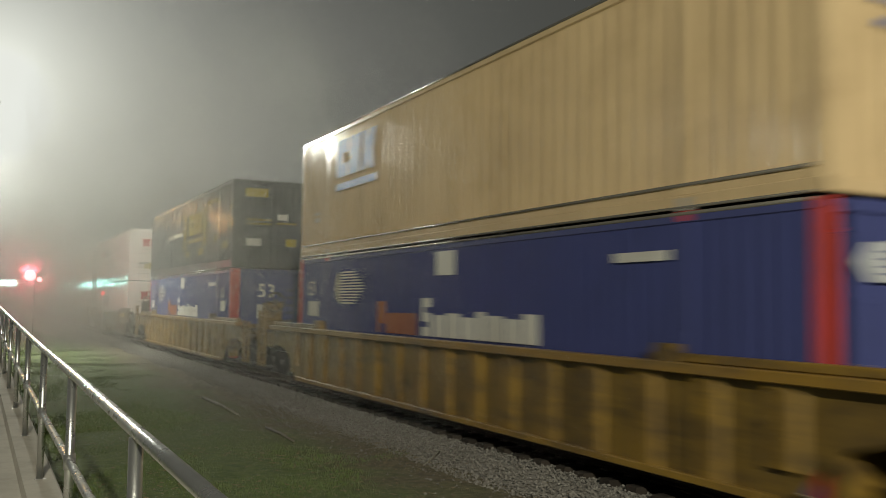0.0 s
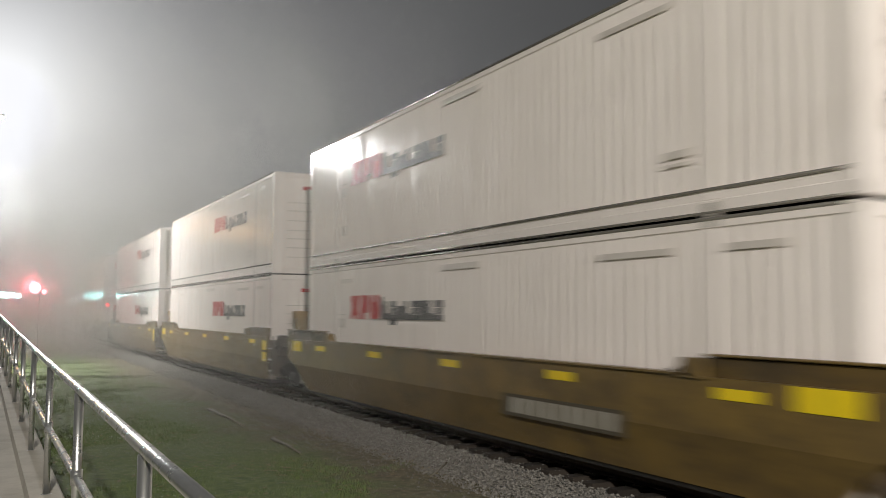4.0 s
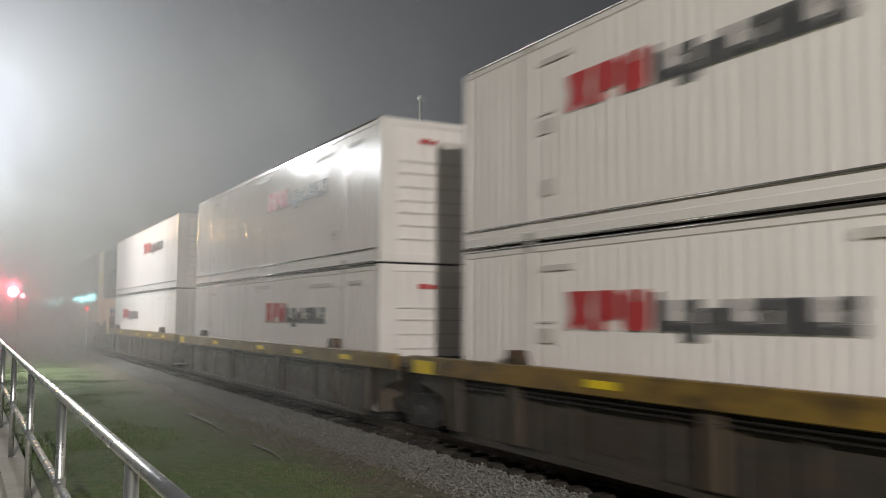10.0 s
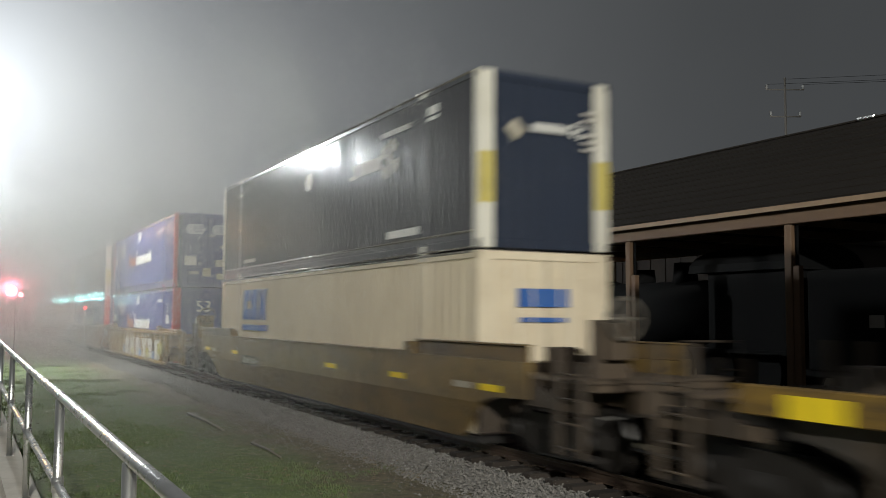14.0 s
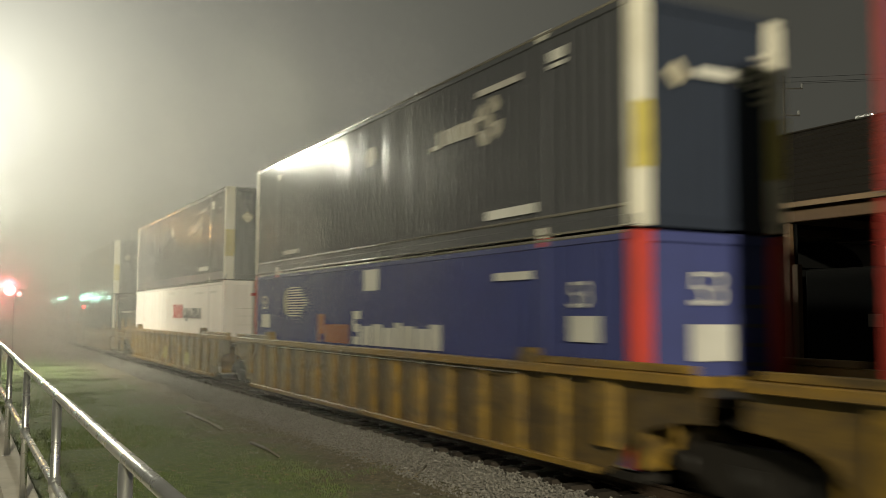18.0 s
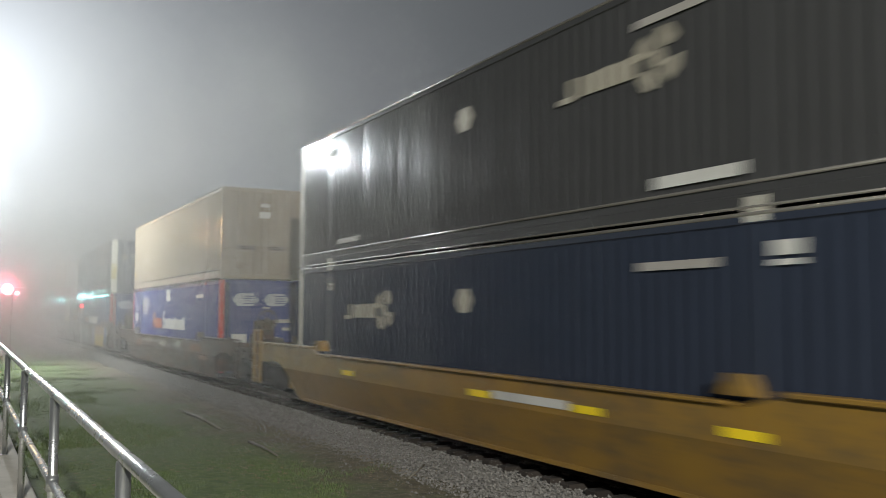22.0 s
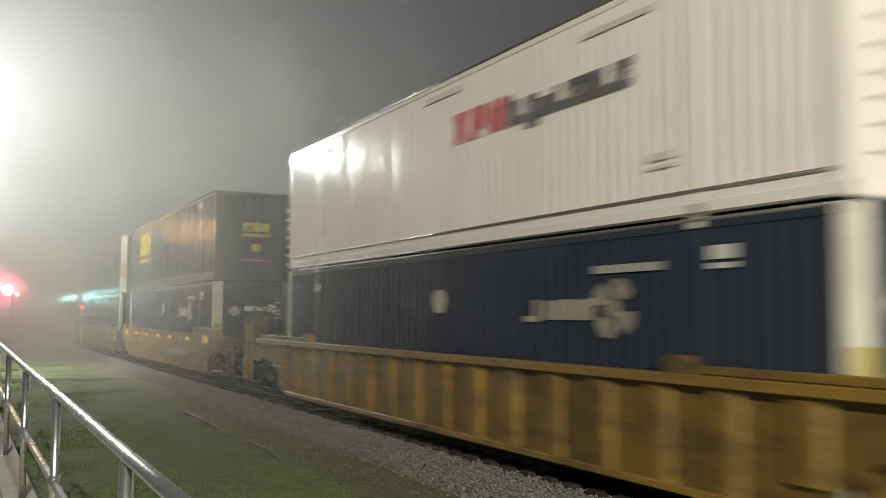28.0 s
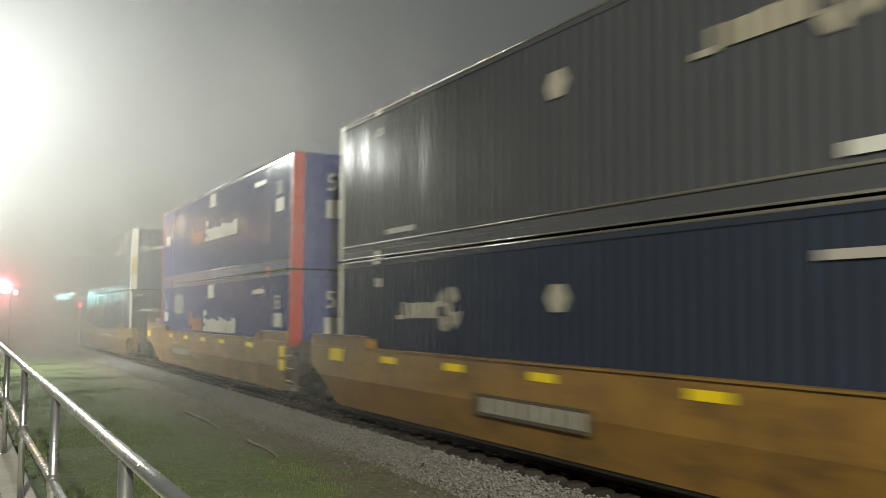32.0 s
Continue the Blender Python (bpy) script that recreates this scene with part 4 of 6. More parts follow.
def navy_container(label, logo_y, door_front, mat=None):
    c = container_shell(label, mat or NAVY, POSTW, POSTW, 0.24, 0.015, door_front, NAVYB[0], 0.10 if door_front else 0.30, flat=0.42)
    bm = plates("x", SIDE, *[(logo_y, logo_y - 0.34, 1.74, 1.82), (logo_y - 0.24, logo_y - 0.36, 1.74, 2.05)] + block_row(logo_y - 0.5, logo_y - 1.65, 1.77, 2.05, 5, 11, 0.16, 0))
    part("logo_bar", bm, LOGOC, c, "cream logo bar")
    bm = bmesh.new()
    gear(bm, "x", logo_y - 2.0, 1.92, 0.40, SIDE)
    part("logo_pinwheel", bm, LOGOC, c, "cream pinwheel mark")
    bm = bmesh.new()
    poly(bm, "x", [(-0.12 + 0.26 * math.cos(math.pi * k / 3), 2.06 + 0.22 * math.sin(math.pi * k / 3)) for k in range(6)], SIDE)
    part("hexagon_mark", bm, LOGOC, c, "cream hexagon mark")
    marks(c, "x", SIDE, LOGOW, (-4.7, -6.1, 0.36, 0.50), name="marking")
    marks(c, "x", SIDE, FAINT, (-4.4, -5.7, 2.36, 2.46), (5.5, 4.3, 0.40, 0.50), name="marking")
    marks(c, "x", SIDE, FAINT, (6.0, 5.72, 2.36, 2.52), name="label_panel")
    marks(c, "x", SIDE, LOGOW, (-6.45, -6.82, 2.34, 2.40), (-6.45, -6.82, 2.44, 2.59), name="label_panel")
    if door_front:
        bm = plates("y", FRONT - 0.03, *block_row(-0.82, -0.25, 1.9, 2.02, 4, 12, 0.05, 0))
        gear(bm, "y", -0.12, 1.96, 0.13, FRONT - 0.03)
        part("end_logo", bm, LOGOW, c, "white door logo")
        marks(c, "y", FRONT - 0.03, LOGOW, (0.3, 0.85, 2.02, 2.1), (0.3, 0.85, 1.84, 1.93), (0.72, 0.98, 2.64, 2.7), (-0.95, -0.7, 2.64, 2.7), name="door_label")
        marks(c, "y", FRONT - 0.03, FAINT, (0.35, 0.75, 1.0, 1.2), (0.4, 0.6, 0.55, 0.8), (-0.8, -0.4, 0.6, 0.75), name="door_label")
        return c
    for s in (-1, 1):
        lo, hi = sorted((s * 1.0, s * 1.298))
        part("yellow_stripe", plates("y", -8.08, (lo, hi, 0.72, 1.55)), PALEY, c, "pale yellow band on a corner post")
    bm = plates("y", FRONT - 0.03, *block_row(-0.3, 0.45, 1.95, 2.1, 4, 12, 0.05, 0))
    gear(bm, "y", 0.62, 2.03, 0.16, FRONT - 0.03)
    part("end_logo", bm, LOGOW, c, "white end logo")
    bm = bmesh.new()
    poly(bm, "y", [(-0.62, 1.75), (-0.42, 1.95), (-0.62, 2.15), (-0.82, 1.95)], FRONT - 0.03)
    part("diamond_mark", bm, LOGOC, c)
    marks(c, "y", FRONT - 0.03, FAINT, *[(0.72, 0.98, z, z + 0.06) for z in (1.7, 1.82, 1.94, 2.2, 2.32)], name="end_marking")
    return c


def green_container(label, style, door_front):
    c = container_shell(label, GREEN, None, None, 0.24, 0.012, door_front, None if style == "bracket" else NAVYB[0], flat=0.42)
    if style == "bracket":
        r = [(-0.22, -0.58, 0.90, 2.32), (-0.60, -1.30, 0.62, 0.84), (-3.82, -4.30, 0.92, 2.34), (-3.0, -3.84, 0.60, 0.86)]
        part("logo_bracket", plates("x", SIDE, *r[:2]), SHADEDY, c, "yellow square bracket")
        part("logo_bracket", plates("x", SIDE, *r[2:]), SHADEDY, c, "yellow square bracket")
        bm = bmesh.new()
        slant_blocks(bm, "x", -1.08, 1.42, 2.5, 0.80, SIDE, -1)
        part("yellow_logo", bm, SHADEDY, c, "yellow logo blocks")
        part("logo_bar", plates("x", SIDE, (-1.1, -3.66, 1.12, 1.26)), SHADEDY, c)
        marks(c, "x", SIDE, SHADEDY, (-4.45, -6.1, 2.36, 2.48), (-6.9, -7.6, 0.66, 0.90), name="marking")
        marks(c, "x", SIDE, LOGOC, *block_row(3.5, 0.1, 1.5, 1.66, 9, 21, 0.2, 0), name="marking")
        marks(c, "x", SIDE, SHADEDY, (-5.6, -6.0, 0.95, 1.2), name="label_panel")
        e = [(-0.9, -0.15, 2.34, 2.62), (-0.85, 0.0, 1.55, 1.62), (-0.85, 0.0, 1.42, 1.48), (0.15, 0.85, 1.46, 1.52)]
        part("end_logo", plates("y", FRONT - 0.03, e[0]), YELLOW, c, "yellow end logo")
        for bar in e[1:]:
            part("end_bar", plates("y", FRONT - 0.03, bar), SHADEDY, c, "dim yellow bar")
        marks(c, "y", FRONT - 0.03, YELLOW, (0.5, 0.85, 0.72, 0.98), name="end_label")
        marks(c, "y", FRONT - 0.03, LOGOW, (-0.85, -0.35, 0.72, 0.96), (0.2, 0.55, 1.6, 1.8), name="end_label")
    else:
        bm = bmesh.new()
        slant_blocks(bm, "x", 5.62, 1.48, 2.55, 0.96, SIDE, -1, 0.16)
        part("yellow_logo", bm, YELLOW, c, "bold slanted yellow logo shapes")
        marks(c, "x", SIDE, YELLOW, *block_row(5.60, 3.02, 1.16, 1.32, 9, 17, 0.14, 0), name="logo_bar")
        marks(c, "x", SIDE, YELLOW, (-7.25, -7.6, 0.90, 1.18), name="label_panel")
        marks(c, "x", SIDE, DULLRED, (-7.0, -7.8, 0.56, 0.62), (-6.9, -7.8, 0.42, 0.47), name="marking")
        marks(c, "x", SIDE, FAINT, (7.2, 6.8, 1.6, 1.66), (7.2, 6.8, 1.74, 1.8), (-5.9, -6.5, 2.5, 2.7), name="marking")
        bm = bmesh.new()
        slant_blocks(bm, "y", -0.42, 1.60, 0.92, 0.3, FRONT - 0.03, 1, 0.1)
        part("end_logo", bm, YELLOW, c, "yellow end logo")
        part("end_bar", plates("y", FRONT - 0.03, (-0.4, 0.5, 1.44, 1.52)), YELLOW, c, "yellow bar")
        marks(c, "y", FRONT - 0.03, YELLOW, (-0.1, 0.2, 0.95, 1.2), name="end_label")
        marks(c, "y", FRONT - 0.03, FLAGR, (-0.45, 0.55, 0.62, 0.70), name="end_marking")
        marks(c, "y", FRONT, LOGOW, *[(1.08, 1.2, z, z + 0.1) for z in (0.5, 0.8, 1.1, 1.4, 1.7, 2.0, 2.3)], name="end_marking")
    return c


# ---------------------------------------------------------------- well cars
def wheel_mesh(bm, x, y, s):
    """A railway wheel with tread, flange and dished plate."""
    prof = [(0.0, 0.08), (0.05, 0.10), (0.04, 0.30), (0.065, 0.37), (0.065, 0.42), (-0.04, 0.43), (-0.065, 0.455), (-0.075, 0.42), (-0.07, 0.37), (-0.03, 0.28), (-0.03, 0.1)]
    n = 28
    rings = []
    for k in range(n):
        a = 2 * math.pi * k / n
        rings.append([bm.verts.new((x + s * px, y + r * math.cos(a), RAIL_Z + 0.42 + r * math.sin(a))) for px, r in prof])
    for k in range(n):
        for i in range(len(prof) - 1):
            f = bm.faces.new((rings[k][i], rings[k][i + 1], rings[(k + 1) % n][i + 1], rings[(k + 1) % n][i]))
            f.smooth = 3 <= i <= 5
    tube(bm, [(x + s * 0.11, y, RAIL_Z + 0.42), (x - s * 0.03, y, RAIL_Z + 0.42)], 0.1, 14)


def add_truck(car, yc):
    tk = part("truck", boxes((-0.95, 0.95, yc - 0.16, yc + 0.16, 0.42, 0.72), (-0.25, 0.25, yc - 0.25, yc + 0.25, 0.72, 0.9)), STEEL, car, "dark steel two-axle truck")
    for s in (-1, 1):
        bm = bmesh.new()
        o0, o1 = sorted((s * 0.95, s * 1.1))
        prism(bm, [(yc - 1.2, 0.66), (yc - 1.2, 0.50), (yc - 0.72, 0.44), (yc - 0.40, 0.26), (yc + 0.40, 0.26), (yc + 0.72, 0.44), (yc + 1.2, 0.50), (yc + 1.2, 0.66), (yc + 0.5, 0.84), (yc - 0.5, 0.84)], "x", o0, o1)
        part("side_frame", bm, STEEL, tk)
        bm = bmesh.new()
        for dy in (-0.16, 0.0, 0.16):
            tube(bm, [(s * 1.06, yc + dy, 0.30), (s * 1.06, yc + dy, 0.62)], 0.06, 10)
        part("spring_nest", bm, STEEL, tk)
        for dy in (-0.89, 0.89):
            bm = bmesh.new()
            wheel_mesh(bm, s * 0.75, yc + dy, s)
            part("wheel", bm, WHEELM, tk, "worn steel wheel")
            bm = bmesh.new()
            tube(bm, [(s * 1.02, yc + dy, 0.57), (s * 1.17, yc + dy, 0.57)], 0.11, 12)
            part("bearing_cap", bm, STEEL, tk)
    for dy in (-0.89, 0.89):
        bm = bmesh.new()
        tube(bm, [(-0.72, yc + dy, 0.57), (0.72, yc + dy, 0.57)], 0.075, 12)
        part("axle", bm, STEEL, tk)


def car_ends(car, paint_mat, front_art, rear_art, top, short_front, boxed, boxes_aft=True):
    """End platforms, trucks, couplers and hand rails; an articulated end shares one truck with its neighbour."""
    for s, art in ((-1, front_art), (1, rear_art)):
        yl = 9.55 if art else 11.15
        a, b = sorted((s * 8.35, s * yl))
        part("end_platform", boxes((-1.25, 1.25, a, b, top - 0.34, top - 0.24), (-0.4, 0.4, a, b, top - 0.7, top - 0.34), bevel=0.01), paint_mat if not (art and s < 0) else STEEL, car)
        a, b = sorted((s * 8.3, s * 8.42))
        part("bulkhead", boxes((-1.36, 1.36, a, b, 0.42, top - 0.1)), paint_mat, car)
        if not art:
            add_truck(car, s * 9.95)
            bm = boxes((-0.11, 0.11, min(s * 11.0, s * 11.72), max(s * 11.0, s * 11.72), 0.78, 1.02), (-0.19, 0.19, min(s * 11.55, s * 11.86), max(s * 11.55, s * 11.86), 0.72, 1.06), bevel=0.03)
            part("coupler", bm, STEEL, car, "dark knuckle coupler")
            deck = top - 0.24
            for sx in (-1, 1):
                lo, hi = sorted((sx * 1.28, sx * 1.39))
                part("end_beam", boxes((lo, hi, *sorted((s * 9.7, s * 11.2)), 0.96, 1.12), bevel=0.012), DARKPOST, car, "rusty low end beam")
                bm = bmesh.new()
                prism(bm, [(s * 9.86, top - 0.14), (s * 9.86, 0.98), (s * 10.6, 0.98), (s * 10.45, 1.14)], "x", *sorted((sx * 1.40, sx * 1.425)))
                part("end_gusset", bm, paint_mat, car)
            for sx in (-1, 1):
                lo, hi = sorted((sx * 1.41, sx * 1.47))
                ladder = part("ladder", boxes((lo, hi, *sorted((s * 10.55, s * 10.69)), 0.40, deck + (0.62 if s > 0 else 0.3)), bevel=0.01), paint_mat, car)
                for z in (0.5, 0.82, 1.14, 1.46):
                    bm = bmesh.new()
                    tube(bm, [(sx * 1.45, s * 10.64, z), (sx * 1.45, s * 11.14, z)], 0.017, 6)
                    part("rung", bm, paint_mat, ladder)
                part("stile", boxes((lo, hi, *sorted((s * 11.07, s * 11.21)), 0.40, deck + (0.62 if s > 0 else 0.3)), bevel=0.01), paint_mat, ladder)
                lo, hi = sorted((sx * 1.08, sx * 1.4))
                a2, b2 = sorted((s * 10.6, s * 11.2))
                part("corner_step", boxes((lo, hi, a2, b2, 0.36, 0.40)), STEEL, ladder)
                bm = bmesh.new()
                prism(bm, [(s * 8.42, deck), (s * 9.25, deck), (s * 8.42, deck + 0.34)], "x", *sorted((sx * 1.02, sx * 1.08)))
                part("gusset", bm, paint_mat, car)
            # crossover grating and its hand rail
            bm = bmesh.new()
            for k in range(7):
                a2, b2 = sorted((s * (10.62 + k * 0.09), s * (10.66 + k * 0.09)))
                box(bm, -1.32, 1.32, a2, b2, deck + 0.01, deck + 0.05)
            part("grating", bm, DARKPOST, car, "rusty crossover grating")
            if s < 0:
                bm = bmesh.new()
                tube(bm, [(0.3, -11.12, deck), (0.3, -11.12, deck + 0.55), (1.3, -11.12, deck + 0.55), (1.3, -11.12, deck)], 0.02, 8)
                part("hand_rail", bm, paint_mat, car)
            bm = bmesh.new()
            tube(bm, [(-1.42, s * 11.25, 0.78), (-1.3, s * 11.3, 0.92), (0.0, s * 11.38, 0.95)], 0.016, 6)
            part("uncoupling_rod", bm, BEAD, car)
            bm = bmesh.new()
            tube(bm, [(0.32, s * 11.3, 0.82), (0.34, s * 11.55, 0.66), (0.3, s * 11.72, 0.42), (0.12, s * 11.84, 0.34)], 0.028, 8)
            part("air_hose", bm, BLACKIRON, car, "black rubber air hose")
            bm = boxes((-0.55, -0.15, *sorted((s * 9.0, s * 9.32)), deck, deck + 0.42), bevel=0.02)
            part("valve_box", bm, DARKPOST, car, "rusty valve housing")
            bm = bmesh.new()
            tube(bm, [(-0.35, s * 9.5, deck + 0.16), (0.35, s * 9.5, deck + 0.16)], 0.15, 14)
            part("air_reservoir", bm, DARKPOST, car)
            if s < 0:
                stand = part("brake_stand", boxes((-0.9, -0.3, -10.72, -10.58, deck, deck + 0.84), (-0.82, -0.38, -10.9, -10.72, deck + 0.3, deck + 0.8), bevel=0.015), paint_mat, car, "upright plate and gear housing of the hand brake")
                wx, wz = -0.6, deck + 0.86
                bm = bmesh.new()
                ring = [(wx + 0.28 * math.cos(t), -10.98, wz + 0.28 * math.sin(t)) for t in [2 * math.pi * k / 24 for k in range(25)]]
                tube(bm, ring, 0.03, 8)
                for k in range(3):
                    t = math.pi * k / 3
                    tube(bm, [(wx - 0.27 * math.cos(t), -10.98, wz - 0.27 * math.sin(t)), (wx + 0.27 * math.cos(t), -10.98, wz + 0.27 * math.sin(t))], 0.024, 6)
                tube(bm, [(wx, -10.84, wz), (wx, -11.02, wz)], 0.07, 10)
                part("brake_wheel", bm, BRAKEW, stand, "pale spoked hand brake wheel")
                bm = bmesh.new()
                tube(bm, [(wx + 0.1, -10.66, wz), (wx + 0.35, -10.2, deck + 0.3), (wx + 0.35, -9.6, deck + 0.1)], 0.02, 6)
                part("brake_chain", bm, STEEL, stand)
            elif short_front and boxes_aft:
                tall = part("equipment_box", boxes((-0.85, -0.4, 9.85, 10.15, deck, deck + 0.95), bevel=0.03), paint_mat, car, "upright steel equipment box")
                part("box_lid", boxes((-0.88, -0.37, 9.82, 10.18, deck + 0.8, deck + 0.97), bevel=0.02), YELLOWCAR, tall, "yellow box lid")
                bm = bmesh.new()
                tube(bm, [(-1.0, 10.5, deck + 0.5), (-0.45, 10.5, deck + 0.5)], 0.2, 16)
                box(bm, -0.9, -0.55, 10.4, 10.6, deck, deck + 0.4)
                part("air_cylinder", bm, paint_mat, car, "short brake cylinder on a bracket")
        else:
            if s > 0:
                add_truck(car, 9.775)
            if s > 0 and boxed:
                for sx in (-0.98, 0.14):
                    bx = part("connector_box", boxes((sx, sx + 0.5, 9.9, 10.25, top - 0.24, top + 0.62), bevel=0.02), BROWNGOLD, car, "upright steel connector box")
                    part("box_cap", boxes((sx - 0.02, sx + 0.52, 9.88, 10.27, top + 0.52, top + 0.72)), YELLOWCAR, bx)
            elif s < 0 and short_front:
                for sx in (-1, 1):
                    bm = bmesh.new()
                    for z in (0.55, 0.82, 1.09, 1.36):
                        tube(bm, [(sx * 1.42, -8.44, z), (sx * 1.42, -8.86, z)], 0.017, 6)
                    for yy in (-8.44, -8.86):
                        tube(bm, [(sx * 1.42, yy, 0.45), (sx * 1.42, yy, top + 0.02)], 0.018, 6)
                    ladder = part("ladder", bm, paint_mat, car, "rusty end ladder")
                    bm = bmesh.new()
                    for z in (0.6, 0.9, 1.2):
                        tube(bm, [(sx * 1.445, -8.44, z), (sx * 1.445, -8.86, z)], 0.012, 6)
                    part("rung_edge", bm, GALV, ladder, "bright worn rung edges")
                    lo, hi = sorted((sx * 1.28, sx * 1.43))
                    part("step_box", boxes((lo, hi, -8.74, -8.54, 0.36, 0.50), bevel=0.01), NUMBERS, car, "pale step box")
                    lo, hi = sorted((sx * 0.9, sx * 1.34))
                    part("valve_box", boxes((lo, hi, -9.15, -8.9, 1.0, top + 0.05), bevel=0.02), paint_mat, car, "brown valve box")
    part("well_floor", boxes((-1.3, 1.3, -8.3, 8.3, 0.24, 0.34)), STEEL, car)


def guide_blocks(car, mat, top):
    for s in (-1, 1):
        for y in (-6.1, 6.1):
            lo, hi = sorted((s * 1.315, s * 1.5))
            bm = bmesh.new()
            prism(bm, [(y - 0.22, top - 0.02), (y + 0.22, top - 0.02), (y + 0.12, top + 0.2), (y - 0.12, top + 0.2)], "x", lo, hi)
            part("guide_block", bm, mat, car, "steel container guide")


def side_outline(y_end, belly, top, end_top, bottom=0.30, mid_top=None):
    t = mid_top or top
    return [(-y_end, end_top), (-y_end, 1.06), (-9.0, 1.02), (-8.55, 0.90), (-8.22, 0.66), (-8.0, bottom + belly), (-7.75, bottom), (7.75, bottom), (8.0, bottom + belly), (8.22, 0.66), (8.55, 0.90), (9.0, 1.02), (y_end, 1.06), (y_end, end_top), (6.6, end_top), (6.1, t), (-6.1, t), (-6.6, end_top)]


def clipped(outline, front_end, rear_end):
    return [(max(-front_end, min(rear_end, y)), z) for y, z in outline]


def fold_in(bm, s, z_fold, slope):
    """Bend a side sheet inwards below a fold line."""
    bmesh.ops.bisect_plane(bm, geom=bm.verts[:] + bm.edges[:] + bm.faces[:], plane_co=(0, 0, z_fold), plane_no=(0, 0, 1))
    for v in bm.verts:
        if v.co.z < z_fold:
            v.co.x -= s * slope * (z_fold - v.co.z)


def well_car(kind, mat, label, front_art=False, rear_art=False, top=1.57, sheet=None, rod=True, boxes_aft=True):
    car = thing("well_car", (0, 0, 0), label, "railroad car", "cars of the freight train")
    short = {"smooth": 8.4, "open": 9.35}.get(kind, 9.5)
    free = 10.4 if kind == "low" else 9.9
    fe, re = (short if front_art else free), ((9.1 if kind == "smooth" else 9.5) if rear_art else free)
    for s in (-1, 1):
        if kind == "ribbed":
            lo, hi = sorted((s * 1.37, s * 1.405))
            bm = bmesh.new()
            prism(bm, clipped(side_outline(11.1, 0.1, top - 0.12, top - 0.12), fe, re), "x", lo, hi)
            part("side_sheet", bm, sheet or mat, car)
            lo, hi = sorted((s * 1.33, s * 1.53))
            part("top_chord", boxes((lo, hi, -fe, re, top - 0.12, top), bevel=0.012), YELLOWCAR, car)
            lo, hi = sorted((s * 1.33, s * 1.43))
            for a, b in ((-fe + 0.2, -6.32), (6.32, re - 0.2)):
                part("end_chord", boxes((lo, hi, a, b, top + 0.003, top + 0.10), bevel=0.012), mat, car)
            lo, hi = sorted((s * 1.37, s * 1.50))
            part("bottom_chord", boxes((lo, hi, -7.6, 7.6, 0.27, 0.36), bevel=0.01), mat, car)
            for i in range(-8, 8):
                y = 0.52 + i * 1.04
                bm = bmesh.new()
                foot, face = s * 1.405, s * 1.475
                prism(bm, [(foot, y - 0.24), (foot, y + 0.24), (face, y + 0.17), (face, y - 0.17)], "z", 0.36 if abs(y) < 7.6 else 0.62, top - 0.12)
                part("rib", bm, mat, car)
            if s < 0 and rod:
                part("gauge_rod", boxes((-1.52, -1.505, -5.9, 5.9, top - 0.17, top - 0.15)), BEAD, car, "thin bright rod under the chord")
        elif kind == "smooth":
            lo, hi = sorted((s * 1.37, s * 1.47))
            bm = bmesh.new()
            prism(bm, clipped(side_outline(11.1, 0.12, top, top), fe, re), "x", lo, hi)
            fold_in(bm, s, 0.90, 0.25)
            part("side_sheet", bm, mat, car)
            for a, b in ((-fe + 0.05, -6.3), (6.3, re + 0.15)):
                lo, hi = sorted((s * 1.36, s * 1.42))
                part("end_plate", boxes((lo, hi, a, b, top - 0.03, top + 0.22), bevel=0.01), GOLDDIRT if mat is BROWNGOLD else mat, car, "raised plate along the end of the side")
                lo, hi = sorted((s * 1.33, s * 1.46))
                part("top_plate", boxes((lo, hi, a, b, top + 0.223, top + 0.25), bevel=0.008), mat, car)
            lo, hi = sorted((s * 1.33, s * 1.50))
            part("top_lip", boxes((lo, hi, -6.1, 6.1, top + 0.002, top + 0.03)), mat, car)
        elif kind == "low":
            lo, hi = sorted((s * 1.37, s * 1.47))
            bm = bmesh.new()
            prism(bm, clipped(side_outline(11.1, 0.12, top, top, 0.2, top - 0.13), fe, re), "x", lo, hi)
            fold_in(bm, s, 0.90, 0.25)
            part("side_sheet", bm, mat, car)
            lo, hi = sorted((s * 1.33, s * 1.52))
            for a, b in ((-fe, -6.7), (6.7, re)):
                part("top_plate", boxes((lo, hi, a, b, top + 0.004, top + 0.06), bevel=0.012), mat, car)
            part("top_plate", boxes((lo, hi, -6.0, 6.0, top - 0.126, top - 0.08), bevel=0.012), mat, car)
            lo, hi = sorted((s * 1.28, s * 1.325))
            part("bottom_flange", boxes((lo, hi, -7.5, 7.5, 0.2, 0.26)), mat, car)
        elif kind == "open":
            lo, hi = sorted((s * 1.36, s * 1.52))
            front = min(fe, 9.35)
            part("top_chord", boxes((lo, hi, -front, re, top - 0.30, top), bevel=0.015), mat, car)
            if fe > front:
                part("end_chord", boxes((lo, hi, -fe, -front, top - 0.34, top - 0.06), bevel=0.015), DARKPOST, car, "rust-brown end beam")
            lo, hi = sorted((s * 1.30, s * 1.35))
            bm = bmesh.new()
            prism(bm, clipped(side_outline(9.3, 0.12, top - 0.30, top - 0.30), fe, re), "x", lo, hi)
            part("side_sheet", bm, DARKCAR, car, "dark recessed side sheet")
            for y in (-7.9, -6.1, -2.2, 2.2, 6.1, 7.9):
                lo, hi = sorted((s * 1.35, s * 1.46))
                part("side_post", boxes((lo, hi, y - 0.14, y + 0.14, 0.4, top - 0.30), bevel=0.01), DARKPOST, car)
